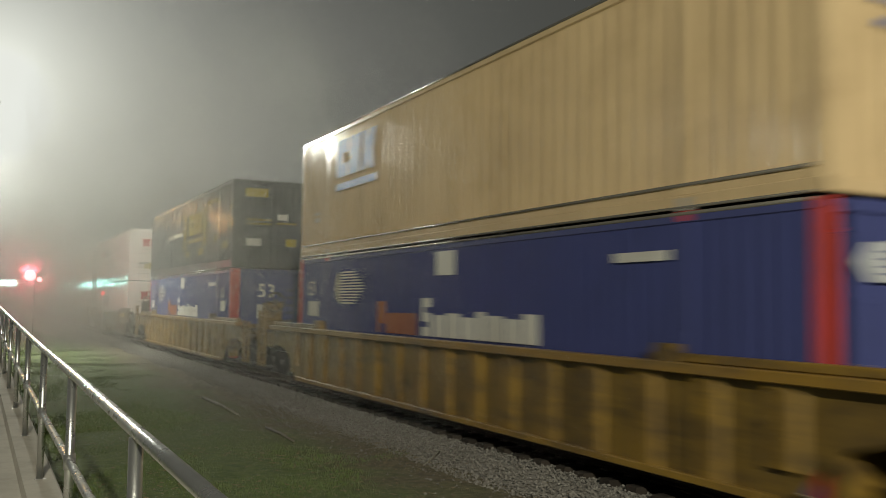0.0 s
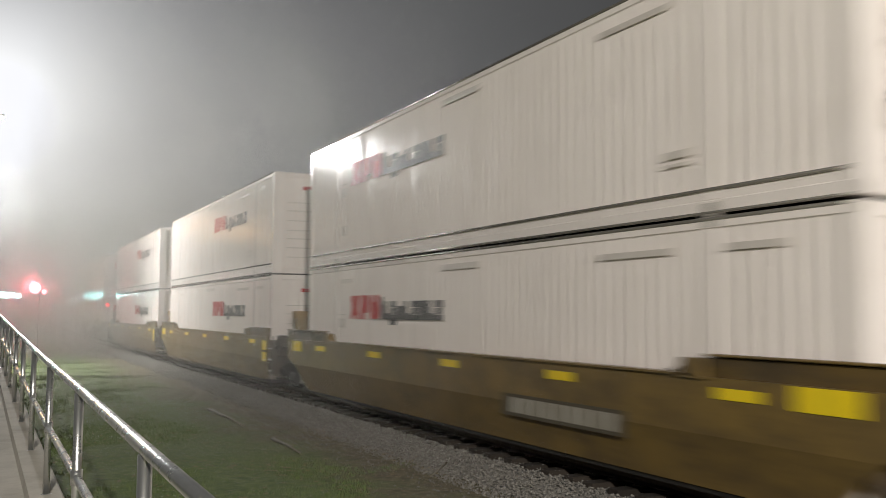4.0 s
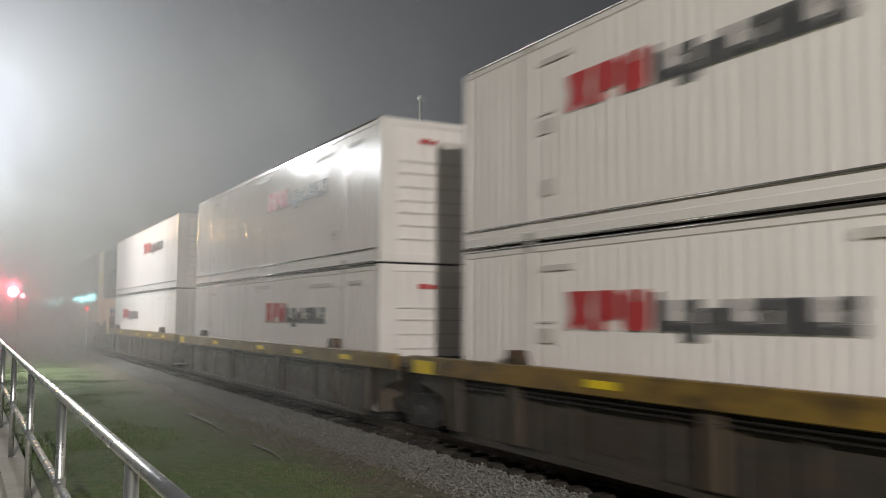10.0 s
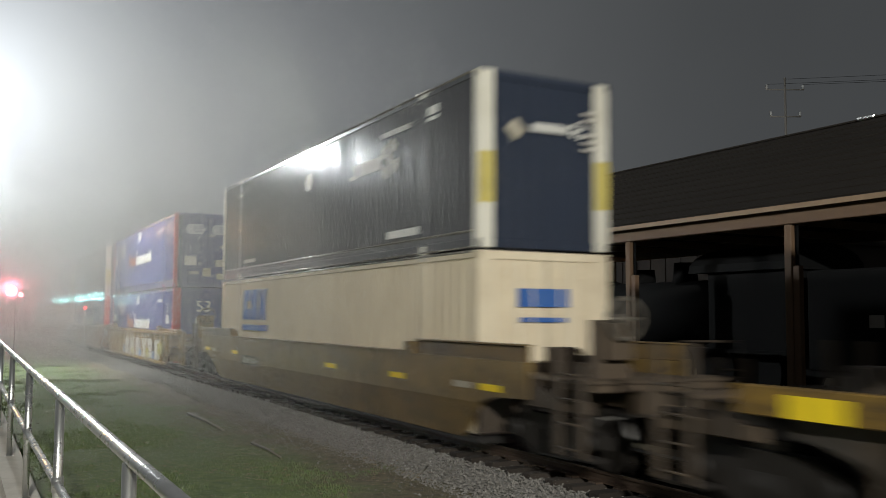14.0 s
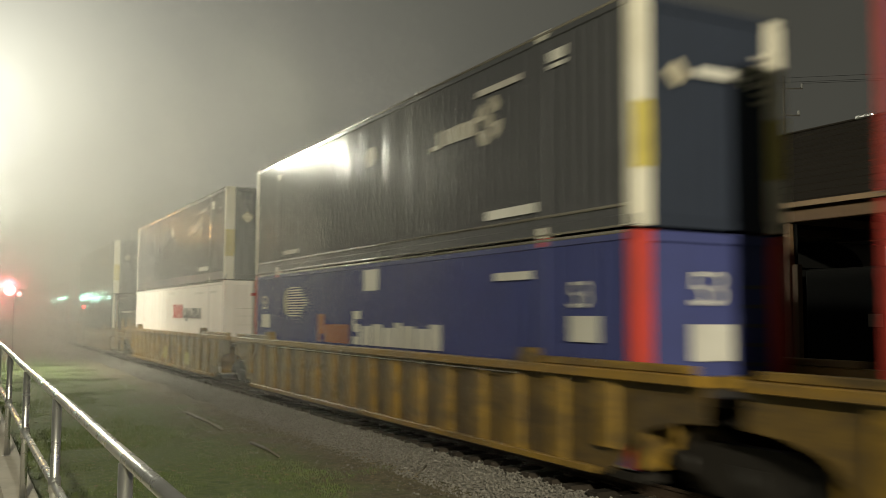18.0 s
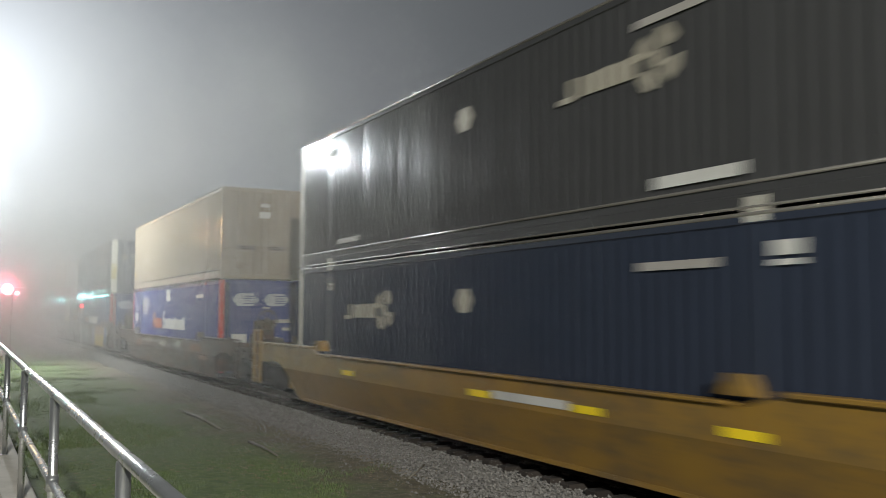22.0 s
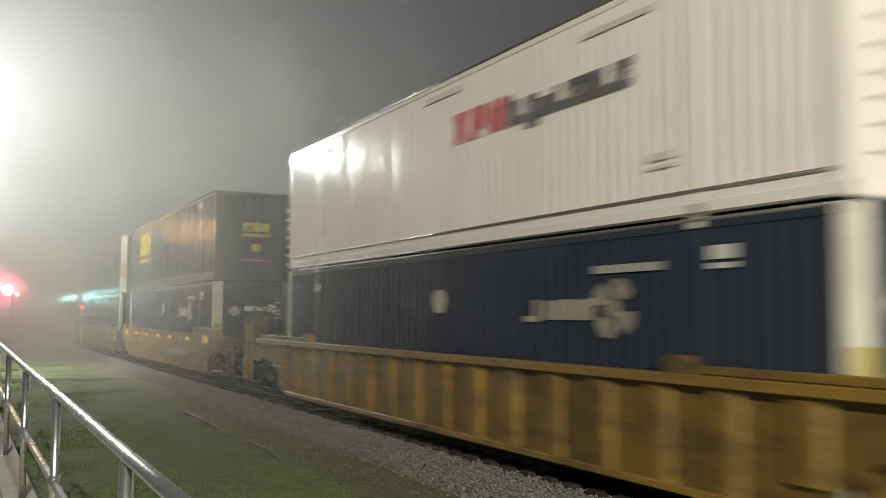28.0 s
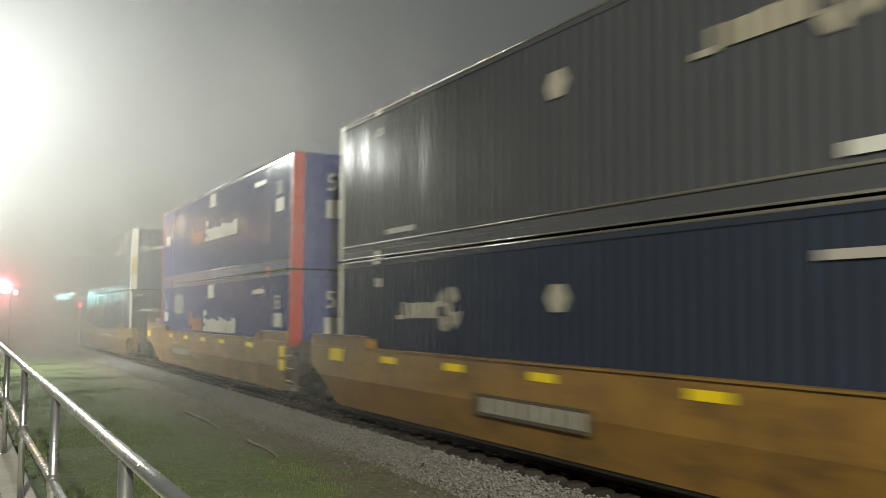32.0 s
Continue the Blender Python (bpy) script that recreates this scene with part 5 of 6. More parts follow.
            for i in range(-8, 9):
                if i % 4:
                    lo, hi = sorted((s * 1.35, s * 1.40))
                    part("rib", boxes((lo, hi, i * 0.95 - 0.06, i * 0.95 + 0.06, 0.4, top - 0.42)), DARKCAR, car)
            lo, hi = sorted((s * 1.38, s * 1.44))
            part("rod", boxes((lo, hi, -7.6, 7.6, top - 0.385, top - 0.355), (lo, hi, -7.6, 7.6, top - 0.45, top - 0.43)), STEEL, car)
            lo, hi = sorted((s * 1.30, s * 1.42))
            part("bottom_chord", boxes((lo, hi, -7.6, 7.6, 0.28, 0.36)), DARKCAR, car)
    car_ends(car, mat if kind in ("ribbed", "low") else DARKPOST, front_art, rear_art, top, short < 9, mat is BROWNGOLD, boxes_aft)
    guide_blocks(car, mat if kind != "open" else RUST, top)
    return car


def reflectors(car, ys, z, out=-1.474, w=0.62, h=0.12):
    for y in ys:
        part("reflector", plates("x", out, (y - w / 2, y + w / 2, z - h / 2, z + h / 2)), REFLECT, car, "yellow reflective strip")


def name_board(car, y0, y1, z0, z1, out=-1.474):
    b = part("number_board", plates("x", out, (y0, y1, z0, z1)), BOARD, car, "weathered data panel with pale bars")
    n = 9
    w = (y1 - y0 - 0.3) / n
    for i in range(n):
        part("number_bar", plates("x", out - 0.006, (y0 + 0.15 + i * w, y0 + 0.15 + i * w + w * 0.7, z0 + 0.05, z1 - 0.05)), BOARDBAR, b)


def spray(car, mat, blobs, out, seed, label):
    """Rough-edged painted patches on a car side."""
    rnd = random.Random(seed)
    for y0, y1, z0, z1 in blobs:
        bm = bmesh.new()
        cy, cz, ry, rz = (y0 + y1) / 2, (z0 + z1) / 2, abs(y1 - y0) / 2, (z1 - z0) / 2
        pts = []
        for k in range(26):
            a = 2 * math.pi * k / 26
            ca, sa = math.cos(a), math.sin(a)
            q = rnd.uniform(0.86, 1.04)
            pts.append((cy + ry * q * math.copysign(abs(ca) ** 0.45, ca), cz + rz * q * math.copysign(abs(sa) ** 0.45, sa)))
        poly(bm, "x", pts, out)
        part("graffiti_patch", bm, mat, car, label)


def tapered(car, mat, spans, z0, z1, lean, out, label):
    """Slanted sprayed letter pieces, wider at the top or the foot."""
    for y0, y1 in spans:
        bm = bmesh.new()
        poly(bm, "x", [(y0 - lean, z0), (y1 + lean, z0 + 0.03), (y1 - 0.03, (z0 + z1) / 2), (y1, z1), ((y0 + y1) / 2, z1 - 0.04), (y0, z1 - 0.02)], out)
        part("graffiti_letter", bm, mat, car, label)


def tag_blocks(car, mat, y0, y1, z0, z1, n, out, seed):
    """Bulky sprayed letters as plain uneven shapes: slotted, split, rounded and wedge-like in turn."""
    rnd = random.Random(seed)
    w, h = (y1 - y0) / n, z1 - z0
    shapes = (
        ((0.05, 0.0), (0.62, 0.0), (0.70, 0.3), (0.58, 0.52), (0.70, 0.72), (0.64, 1.0), (0.10, 1.0), (0.0, 0.72), (0.14, 0.5), (0.0, 0.28)),
        ((0.0, 0.0), (0.26, 0.0), (0.28, 0.36), (0.50, 0.0), (0.74, 0.02), (0.48, 0.5), (0.70, 1.0), (0.44, 1.0), (0.28, 0.66), (0.26, 1.0), (0.0, 1.0)),
        ((0.0, 0.0), (0.55, 0.0), (0.74, 0.14), (0.70, 0.42), (0.56, 0.52), (0.70, 0.66), (0.66, 0.9), (0.5, 1.0), (0.0, 1.0)),
        ((0.26, 0.0), (0.52, 0.0), (0.54, 0.45), (0.80, 1.0), (0.52, 1.0), (0.40, 0.72), (0.28, 1.0), (0.0, 1.0), (0.24, 0.45)))
    for i in range(n):
        bm = bmesh.new()
        a = y0 + i * w
        sh = shapes[(0, 1, 2, 3, 2, 0)[i % 6]]
        poly(bm, "x", [(a + w * (u + rnd.uniform(-0.03, 0.03)) * 1.12, z0 + h * (v + rnd.uniform(-0.04, 0.04))) for u, v in sh], out)
        block = part("graffiti_block", bm, mat, car, "worn white sprayed shape")
        if i % 6 in (0, 2, 4):
            for k in (0.27, 0.62):
                bm = bmesh.new()
                p, q = a + w * (0.18 if k < 0.5 else 0.30), a + w * (0.46 if k < 0.5 else 0.62)
                poly(bm, "x", [(p, z0 + h * k), (q, z0 + h * (k + 0.02)), (q, z0 + h * (k + 0.10)), (p, z0 + h * (k + 0.08))], out - 0.006)
                part("graffiti_stroke", bm, DARKCAR, block)


# ---------------------------------------------------------------- the train
V_KNOTS = [(0, 11.892), (4, 11.879), (10, 11.83), (16, 11.776), (22, 11.797), (28, 11.667), (32, 11.715)]


def advance(t):
    """Metres that the train has gone by t seconds."""
    s = 0.0
    for (t0, v0), (t1, v1) in zip(V_KNOTS, V_KNOTS[1:]):
        if t <= t0:
            break
        e = min(t, t1)
        ve = v0 + (v1 - v0) * (e - t0) / (t1 - t0)
        s += (v0 + ve) / 2 * (e - t0)
    return s


def build_templates():
    T = {}
    T["xpo_door"] = white_container(True, "large", "white shipping container with red and grey logo, doors forward", 5.6)
    T["xpo_nose"] = white_container(False, "small", "white shipping container with red and grey logo, plain end forward")
    T["xpo_red"] = white_container(False, "red", "white ribbed shipping container with a red end logo", 5.6)
    T["blue_door"] = blue_container(True, "blue shipping container with red corner posts and white door hexagons")
    T["blue_end"] = blue_container(False, "blue shipping container with red corner posts and a striped globe")
    T["tan_logo"] = tan_container(TAN, "stained tan shipping container with a blue logo", False, True)
    T["cream_logo"] = tan_container(CREAM, "cream shipping container with a large blue logo", True, True)
    T["drab"] = tan_container(DRAB, "drab tan shipping container with rust-stained doors", True, False)
    T["navy"] = navy_container("dark slate shipping container with white corner posts and cream logo", -2.78, False)
    T["navy_low"] = navy_container("navy blue shipping container with white posts and cream rear logo", 5.0, True, NAVYB)
    T["navy_blue"] = navy_container("navy blue shipping container with white posts and cream logo", -2.78, False, NAVYB)
    T["navy_grey"] = navy_container("grey-black shipping container with white corner posts and cream logo", -2.78, False, NAVYG)
    T["navy_soot"] = navy_container("soot-black shipping container with white corner posts and cream logo", -2.78, False, NAVYK)
    T["green_bracket"] = green_container("dark green shipping container with a yellow bracketed logo", "bracket", True)
    T["green_block"] = green_container("dark green shipping container with a yellow block logo", "block", True)
    for c in T.values():                    # the side marks sit a little aft
        for o in c.children:
            if o.name not in SHELL_PARTS and all(v.co.x < -1.28 for v in o.data.vertices):
                o.data.transform(Matrix.Translation((0, 0.14, 0)))
    return T


def build_cars():
    C = {}
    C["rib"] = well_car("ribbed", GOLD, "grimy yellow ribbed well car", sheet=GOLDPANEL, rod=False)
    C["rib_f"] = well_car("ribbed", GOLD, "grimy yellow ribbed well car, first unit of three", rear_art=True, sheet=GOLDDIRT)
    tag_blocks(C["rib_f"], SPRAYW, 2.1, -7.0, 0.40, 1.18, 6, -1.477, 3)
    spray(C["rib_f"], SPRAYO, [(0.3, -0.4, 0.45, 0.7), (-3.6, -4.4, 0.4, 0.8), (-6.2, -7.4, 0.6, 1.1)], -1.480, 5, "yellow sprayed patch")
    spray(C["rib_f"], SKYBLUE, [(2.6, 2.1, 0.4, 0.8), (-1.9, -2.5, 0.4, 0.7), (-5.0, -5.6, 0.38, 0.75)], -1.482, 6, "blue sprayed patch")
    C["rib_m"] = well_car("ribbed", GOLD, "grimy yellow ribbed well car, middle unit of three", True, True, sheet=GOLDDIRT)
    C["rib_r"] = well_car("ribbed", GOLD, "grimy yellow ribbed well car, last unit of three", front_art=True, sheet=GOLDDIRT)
    spray(C["rib_r"], SPRAYO, [(0.2, -0.6, 0.5, 1.0), (-3.6, -4.4, 0.45, 0.9)], -1.477, 8, "yellow-green sprayed patch")
    for nm, mat, lab in (("gold", BROWNGOLD, "smooth brown-gold well car with yellow reflectors"), ("amber", AMBER, "smooth amber well car with yellow reflectors")):
        for sfx, fa, ra in (("f", False, True), ("m", True, True), ("r", True, False)):
            c = well_car("smooth", AMBERDARK if nm + sfx == "amberf" else mat, lab, fa, ra, top=1.52)
            reflectors(c, (-6.8, -3.5, -0.18, 3.18, 6.5) if nm == "gold" else (-6.0, -3.1, 0.0, 2.5, 5.0) if sfx == "m" else (-5.3, -2.36, 0.0, 2.5, 5.0), 1.36, w=0.64)
            reflectors(c, ((8.3 if nm == "gold" else 7.6) if ra else 9.4,), 1.36, w=0.7, h=0.25)
            if fa:
                reflectors(c, (-8.12,), 1.28, w=0.42, h=0.26)
                reflectors(c, (-8.12,), 0.96, w=0.42, h=0.26)
            else:
                reflectors(c, (-7.93,), 1.39, w=0.78, h=0.24)
            y0 = {"f": -4.92, "m": -1.1, "r": 1.9}[sfx]
            if nm + sfx != "goldm":
                name_board(c, y0, y0 + 2.94, 0.70, 1.02)
            C[nm + "_" + sfx] = c
    for sfx, fa, ra in (("f", False, True), ("m", True, True), ("r", True, False)):
        c = well_car("open", GOLD, "well car with a yellow top chord over dark open sides", fa, ra, top=1.55)
        reflectors(c, (-7.0, -4.0, -0.9, 4.0), 1.40, out=-1.524, w=0.6, h=0.1)
        reflectors(c, (8.9,), 1.37, out=-1.524, w=0.7, h=0.22)
        spray(c, DARKPOST, [(5.2, 3.4, 0.5, 1.0), (-3.0, -4.8, 0.5, 0.95)], -1.354, 31, "rusty sprayed patch")
        C["open_" + sfx] = c
    C["belly"] = well_car("smooth", BROWNGOLD, "smooth brown-gold well car with tapered ends", top=1.57, boxes_aft=False)
    reflectors(C["belly"], (-8.9, -5.6, -2.2, 5.6, 8.9), 1.15, w=0.62, h=0.1)
    for y in (-8.05, 8.05):
        part("pale_strip", plates("x", -1.474, (y - 0.3, y + 0.3, 1.1, 1.2)), LOGOC, C["belly"], "pale reflective strip")
    name_board(C["belly"], 3.2, 4.95, 0.85, 1.11)
    C["low"] = well_car("low", YELLOWCAR, "deep smooth yellow well car with low sides", top=1.42)
    reflectors(C["low"], (-6.2, -3.6, -0.9, 4.4), 1.02, w=0.6, h=0.1)
    part("pale_panel", plates("x", -1.474, (-1.3, -3.2, 0.98, 1.1)), LOGOW, C["low"], "pale stencil panel")
    C["rusty"] = well_car("low", RUST, "rusty dark well car with low sides", top=1.40)
    spray(C["rusty"], ORANGERUST, [(-5.0, -6.6, 0.95, 1.2), (-6.2, -7.6, 0.72, 0.84), (5.6, 4.6, 0.8, 1.1)], -1.474, 33, "orange rust patch")
    spray(C["rusty"], NUMBERS, [(3.6, 2.6, 1.05, 1.2), (0.6, -0.9, 0.95, 1.2), (-2.6, -3.4, 1.0, 1.2)], -1.474, 12, "faded grey sprayed patch")
    C["graffiti"] = well_car("smooth", RUST, "rusty brown well car covered in graffiti", top=1.50)
    g = C["graffiti"]
    spray(g, GREYTEAL, [(4.3, 1.0, 0.33, 1.46), (1.4, -2.4, 0.32, 1.48)], -1.474, 13, "grey-teal sprayed background")
    spray(g, TEAL, [(3.0, 1.7, 0.45, 1.30), (1.4, 0.2, 0.42, 1.36), (0.0, -1.2, 0.40, 1.3)], -1.479, 23, "teal sprayed letter shape")
    spray(g, DARKPOST, [(-0.9, -2.2, 1.02, 1.46), (-1.5, -2.2, 0.4, 0.86)], -1.483, 27, "bare rusty brown patch")
    spray(g, SKYBLUE, [(-2.2, -4.6, 0.34, 1.46), (-6.9, -8.5, 0.5, 1.40)], -1.474, 14, "light blue sprayed background")
    tapered(g, SPRAYT, ((-3.5, -5.1), (-5.2, -6.2), (-6.3, -7.5)), 0.92, 1.45, 0.12, -1.480, "tan top of a sprayed letter")
    tapered(g, SPRAYY, ((-3.7, -4.15), (-4.5, -5.0), (-5.25, -5.75), (-5.95, -6.4), (-6.7, -7.3)), 0.36, 0.93, -0.10, -1.486, "bright yellow leg of a sprayed letter")
    tapered(g, SPRAYY, ((-3.6, -7.4),), 0.80, 1.0, 0.05, -1.492, "bright yellow band through the letters")
    spray(g, TEAL, [(2.6, 2.2, 0.7, 0.9), (0.9, 0.6, 0.5, 0.62)], -1.492, 21, "teal sprayed drip")
    spray(g, DARKPOST, [(2.9, 2.5, 0.5, 0.62), (0.4, -0.2, 0.95, 1.04), (1.3, 1.0, 0.8, 0.9), (-4.2, -4.5, 0.98, 1.06), (-5.9, -6.1, 1.05, 1.15)], -1.494, 22, "worn bare patch")
    spray(C["graffiti"], FAINT, [(4.6, 2.4, 0.9, 1.1)], -1.474, 17, "faded sprayed shape")
    return C


# rear end of each stack (m along the track at the start), car, upper and lower container
TRAIN = [
    (22.34, "rib", "tan_logo", "blue_door"),
    (45.82, "rib", "green_bracket", "blue_end"),
    (69.57, "gold_f", "xpo_door", "xpo_door"),
    (89.05, "gold_m", "xpo_nose", "xpo_nose"),
    (108.38, "gold_r", "xpo_nose", "xpo_nose"),
    (131.85, "open_f", "xpo_door", "xpo_door"),
    (151.39, "open_m", "xpo_nose", "xpo_nose"),
    (170.96, "open_r", "xpo_nose", "xpo_red"),
    (194.69, "belly", "navy", "cream_logo"),
    (218.44, "rib_f", "blue_door", "blue_end"),
    (237.99, "rib_m", "navy", "blue_end"),
    (257.55, "rib_r", "navy", "xpo_nose"),
    (281.22, "low", "navy_grey", "navy_low"),
    (304.95, "rusty", "drab", "blue_door"),
    (328.57, "graffiti", "navy_soot", "blue_door"),
    (352.49, "rib", "xpo_nose", "navy_blue"),
    (376.22, "amber_f", "green_block", "navy_blue"),
    (395.75, "amber_m", "navy", "navy_low"),
    (415.09, "amber_r", "blue_end", "blue_end"),
    (438.80, "low", "navy", "navy_low"),
    (462.50, "rib", "blue_end", "blue_end"),
]
MOVERS = []                               # (thing, y at the start, z)


def build_train():
    boxes_, cars = build_templates(), build_cars()
    used = set()

    def take(store, key):
        if key in used:
            return copy_thing(store[key], Matrix())
        used.add(key)
        return store[key]

    for rear, car, upper, lower in TRAIN:
        y = rear - HL
        MOVERS.append((take(cars, car), y, 0.0))
        MOVERS.append((take(boxes_, lower), y - 0.14, 0.37))
        MOVERS.append((take(boxes_, upper), y - 0.14, 3.316))


build_train()

# ---------------------------------------------------------------- beyond the track
def build_depot():
    """Open gabled shelter beside the track with a display locomotive under it."""
    x0, x1, y0, y1, ez, xr, rz = 17.0, 23.5, -2.0, 30.4, 4.9, 20.25, 7.30
    d = thing("depot_shelter", (xr, 14, 0), "dark gable-roofed open timber shelter beside the track", "shelter")
    for xa in (x0, x1):
        bm = bmesh.new()
        prism(bm, [(xa - xr, ez - 0.09), (xa - xr, ez), (0, rz), (0, rz - 0.09)], "y", y0 - 14, y1 - 14)
        slope = part("roof_slope", bm, SHINGLE, d, "dark shingle roof slope")
        if xa == x0:
            run, rise = xr - x0, rz - ez
            for k in range(11):             # courses of shingles, each lapping the one below
                u0, u1 = k / 11.0, (k + 1) / 11.0
                bm = bmesh.new()
                prism(bm, [(-run + run * u0, ez + rise * u0 + 0.004), (-run + run * u0 - 0.012, ez + rise * u0 + 0.034), (-run + run * u1, ez + rise * u1 + 0.008), (-run + run * u1, ez + rise * u1 + 0.004)], "y", y0 - 14, y1 - 14)
                part("shingle_course", bm, SHINGLE, slope)
        part("fascia", boxes((xa - xr - 0.02, xa - xr + 0.02, y0 - 14, y1 - 14, ez - 0.14, ez - 0.02)), FASCIA, d, "pale fascia board")
        inner = 0.2 if xa == x0 else -0.5
        part("beam", boxes((xa - xr + inner, xa - xr + inner + 0.3, y0 - 13.8, y1 - 14.3, ez - 0.46, ez - 0.1), bevel=0.015), POSTM, d)
    part("ridge_cap", boxes((-0.1, 0.1, y0 - 14, y1 - 14, rz - 0.02, rz + 0.03), bevel=0.01), SHINGLE, d)
    for y in (15.3, 27.9):
        part("ridge_vent", boxes((-0.14, 0.14, y - 14.26, y - 13.74, rz - 0.02, rz + 0.09), bevel=0.03), GALV, d, "small pale metal ridge vent")
    bm = bmesh.new()
    prism(bm, [(x0 - xr + 0.4, ez - 0.1), (x1 - xr - 0.4, ez - 0.1), (0, rz - 0.35)], "y", y1 - 14.5, y1 - 14.42)
    part("gable_end", bm, DARKWALL, d, "dark boarded gable")
    for i in range(13):
        y = y0 + 1.2 + i * 2.4
        part("tie_beam", boxes((x0 - xr + 0.3, x1 - xr - 0.3, y - 14.06, y - 13.94, ez - 0.36, ez - 0.16)), POSTM, d)
    for y in (1.4, 8.2, 15.3, 21.2, 29.4):
        w = 0.11 if y < 28 else 0.085
        p = part("post", boxes((x0 - xr + 0.35 - w, x0 - xr + 0.35 + w, y - 14 - w, y - 14 + w, -0.14, ez - 0.46), bevel=0.02), POSTM if y < 28 else BARK, d, "brown timber post" if y < 28 else "thin grey end post")
        part("splice_board", boxes((x0 - xr + 0.27, x0 - xr + 0.43, y - 14 - w - 0.19, y - 14 - w, -0.14, 3.45), bevel=0.015), POSTM if y < 28 else BARK, p, "shorter board bolted to the post")
        part("downpipe", boxes((x0 - xr + 0.33, x0 - xr + 0.39, y - 14 - w - 0.1, y - 14 - w - 0.05, 3.45, ez - 0.46)), BLACKIRON, p)
        part("post", boxes((x1 - xr - 0.46, x1 - xr - 0.24, y - 14.11, y - 13.89, -0.14, ez - 0.46), bevel=0.02), POSTM, d)


def build_back_shed():
    """Low dark shed behind the shelter."""
    s = thing("dark_shed", (32.5, 33.2, -0.15), "dark boarded shed behind the shelter", "shed")
    part("wall", boxes((-2.0, 2.0, -7.8, 7.8, 0, 5.4)), DARKWALL, s)
    bm = bmesh.new()
    prism(bm, [(-2.3, 5.4), (2.3, 5.4), (0, 6.6)], "y", -8.0, 8.0)
    part("roof", bm, SHINGLE, s)
    for i in range(14):
        part("batten", boxes((-2.04, -2.0, -7.4 + i * 1.1, -7.32 + i * 1.1, 0, 5.35)), DARKWALL, s)


build_back_shed()


def build_locomotive():
    x, L0 = 20.2, 20.0
    l = thing("steam_locomotive", (x, L0, 0), "black steam locomotive on display under the shelter", "locomotive")

    def cyl(name, y0, y1, r, z, mat=BLACKIRON, n=28, xo=0.0):
        bm = bmesh.new()
        tube(bm, [(xo, y0 - L0, z), (xo, y1 - L0, z)], r, n)
        return part(name, bm, mat, l)
    cyl("boiler", 19.6, 25.6, 1.02, 2.35)
    cyl("smokebox", 25.6, 28.2, 1.12, 2.35)
    cyl("smokebox_door", 28.2, 28.32, 0.8, 2.35)

    def up(name, y, r, z0, z1, r2=None):
        bm = bmesh.new()
        tube(bm, [(0, y - L0, z0), (0, y - L0, z1)], r, 20, taper=r2)
        part(name, bm, BLACKIRON, l)
    up("chimney", 26.9, 0.26, 3.3, 4.15, 0.34)
    up("steam_dome", 22.0, 0.42, 3.2, 3.95, 0.34)
    up("sand_dome", 23.9, 0.36, 3.2, 3.8, 0.3)
    bm = bmesh.new()
    tube(bm, [(0, 28.1 - L0, 3.45), (0, 28.1 - L0, 3.85)], 0.22, 16)
    box(bm, -0.2, 0.2, 27.9 - L0, 28.3 - L0, 3.35, 3.5)
    part("headlamp", bm, BLACKIRON, l)
    bm = boxes((-1.25, 1.25, 16.8 - L0, 19.7 - L0, 1.3, 3.5))
    prism(bm, [(-1.45, 3.5), (1.45, 3.5), (1.4, 3.72), (1.15, 3.95), (0.75, 4.12), (0.3, 4.22), (-0.3, 4.22), (-0.75, 4.12), (-1.15, 3.95), (-1.4, 3.72)], "y", 16.6 - L0, 20.3 - L0)
    part("cab", bm, BLACKIRON, l, "black cab with an arched roof")
    part("tender", boxes((-1.3, 1.3, 8.2 - L0, 16.2 - L0, 0.9, 3.42), bevel=0.05), BLACKIRON, l)
    for i in range(6):
        part("tender_bar", plates("x", -1.305, (14.4 - L0 - i * 0.62, 14.0 - L0 - i * 0.62, 2.0, 2.3)), FAINT, l)
    part("running_board", boxes((-1.35, 1.35, 16.8 - L0, 28.6 - L0, 1.25, 1.35)), BLACKIRON, l)
    part("frame", boxes((-0.6, 0.6, 8.2 - L0, 28.8 - L0, 0.7, 1.25)), BLACKIRON, l)
    for s in (-1, 1):
        for y, r in ((18.2, 0.75), (19.9, 0.75), (21.6, 0.75), (23.3, 0.75), (25.8, 0.42), (9.2, 0.45), (10.8, 0.45), (13.6, 0.45), (15.2, 0.45)):
            bm = bmesh.new()
            tube(bm, [(s * 0.72, y - L0, r), (s * 0.86, y - L0, r)], r, 24)
            part("wheel", bm, BLACKIRON, l)
        bm = bmesh.new()
        tube(bm, [(s * 1.0, 26.0 - L0, 0.95), (s * 1.0, 27.4 - L0, 0.95)], 0.34, 18)
        part("cylinder", bm, BLACKIRON, l)
    for s in (-1, 1):
        bm = boxes((x + s * 0.75 - 0.035, x + s * 0.75 + 0.035, 2, 31, -0.15, 0.0))
        r = part("display_rail", bm, RAILM)
        tagged(r, "rusty display rail under the locomotive", "rail", "display rails")


def build_fence():
    f = thing("iron_fence", (24, 34, -0.15), "low black spiked iron fence behind the shelter", "fence")
    part("rail", boxes((-6, 8, -0.02, 0.02, 0.25, 0.29)), BLACKIRON, f)
    part("rail", boxes((-6, 8, -0.02, 0.02, 1.15, 1.19)), BLACKIRON, f)
    for i in range(94):
        bm = bmesh.new()
        xx = -6 + i * 0.15
        box(bm, xx - 0.012, xx + 0.012, -0.012, 0.012, 0, 1.35)
        prism(bm, [(xx - 0.03, 1.35), (xx + 0.03, 1.35), (xx, 1.5)], "y", -0.012, 0.012)
        part("picket", bm, BLACKIRON, f)


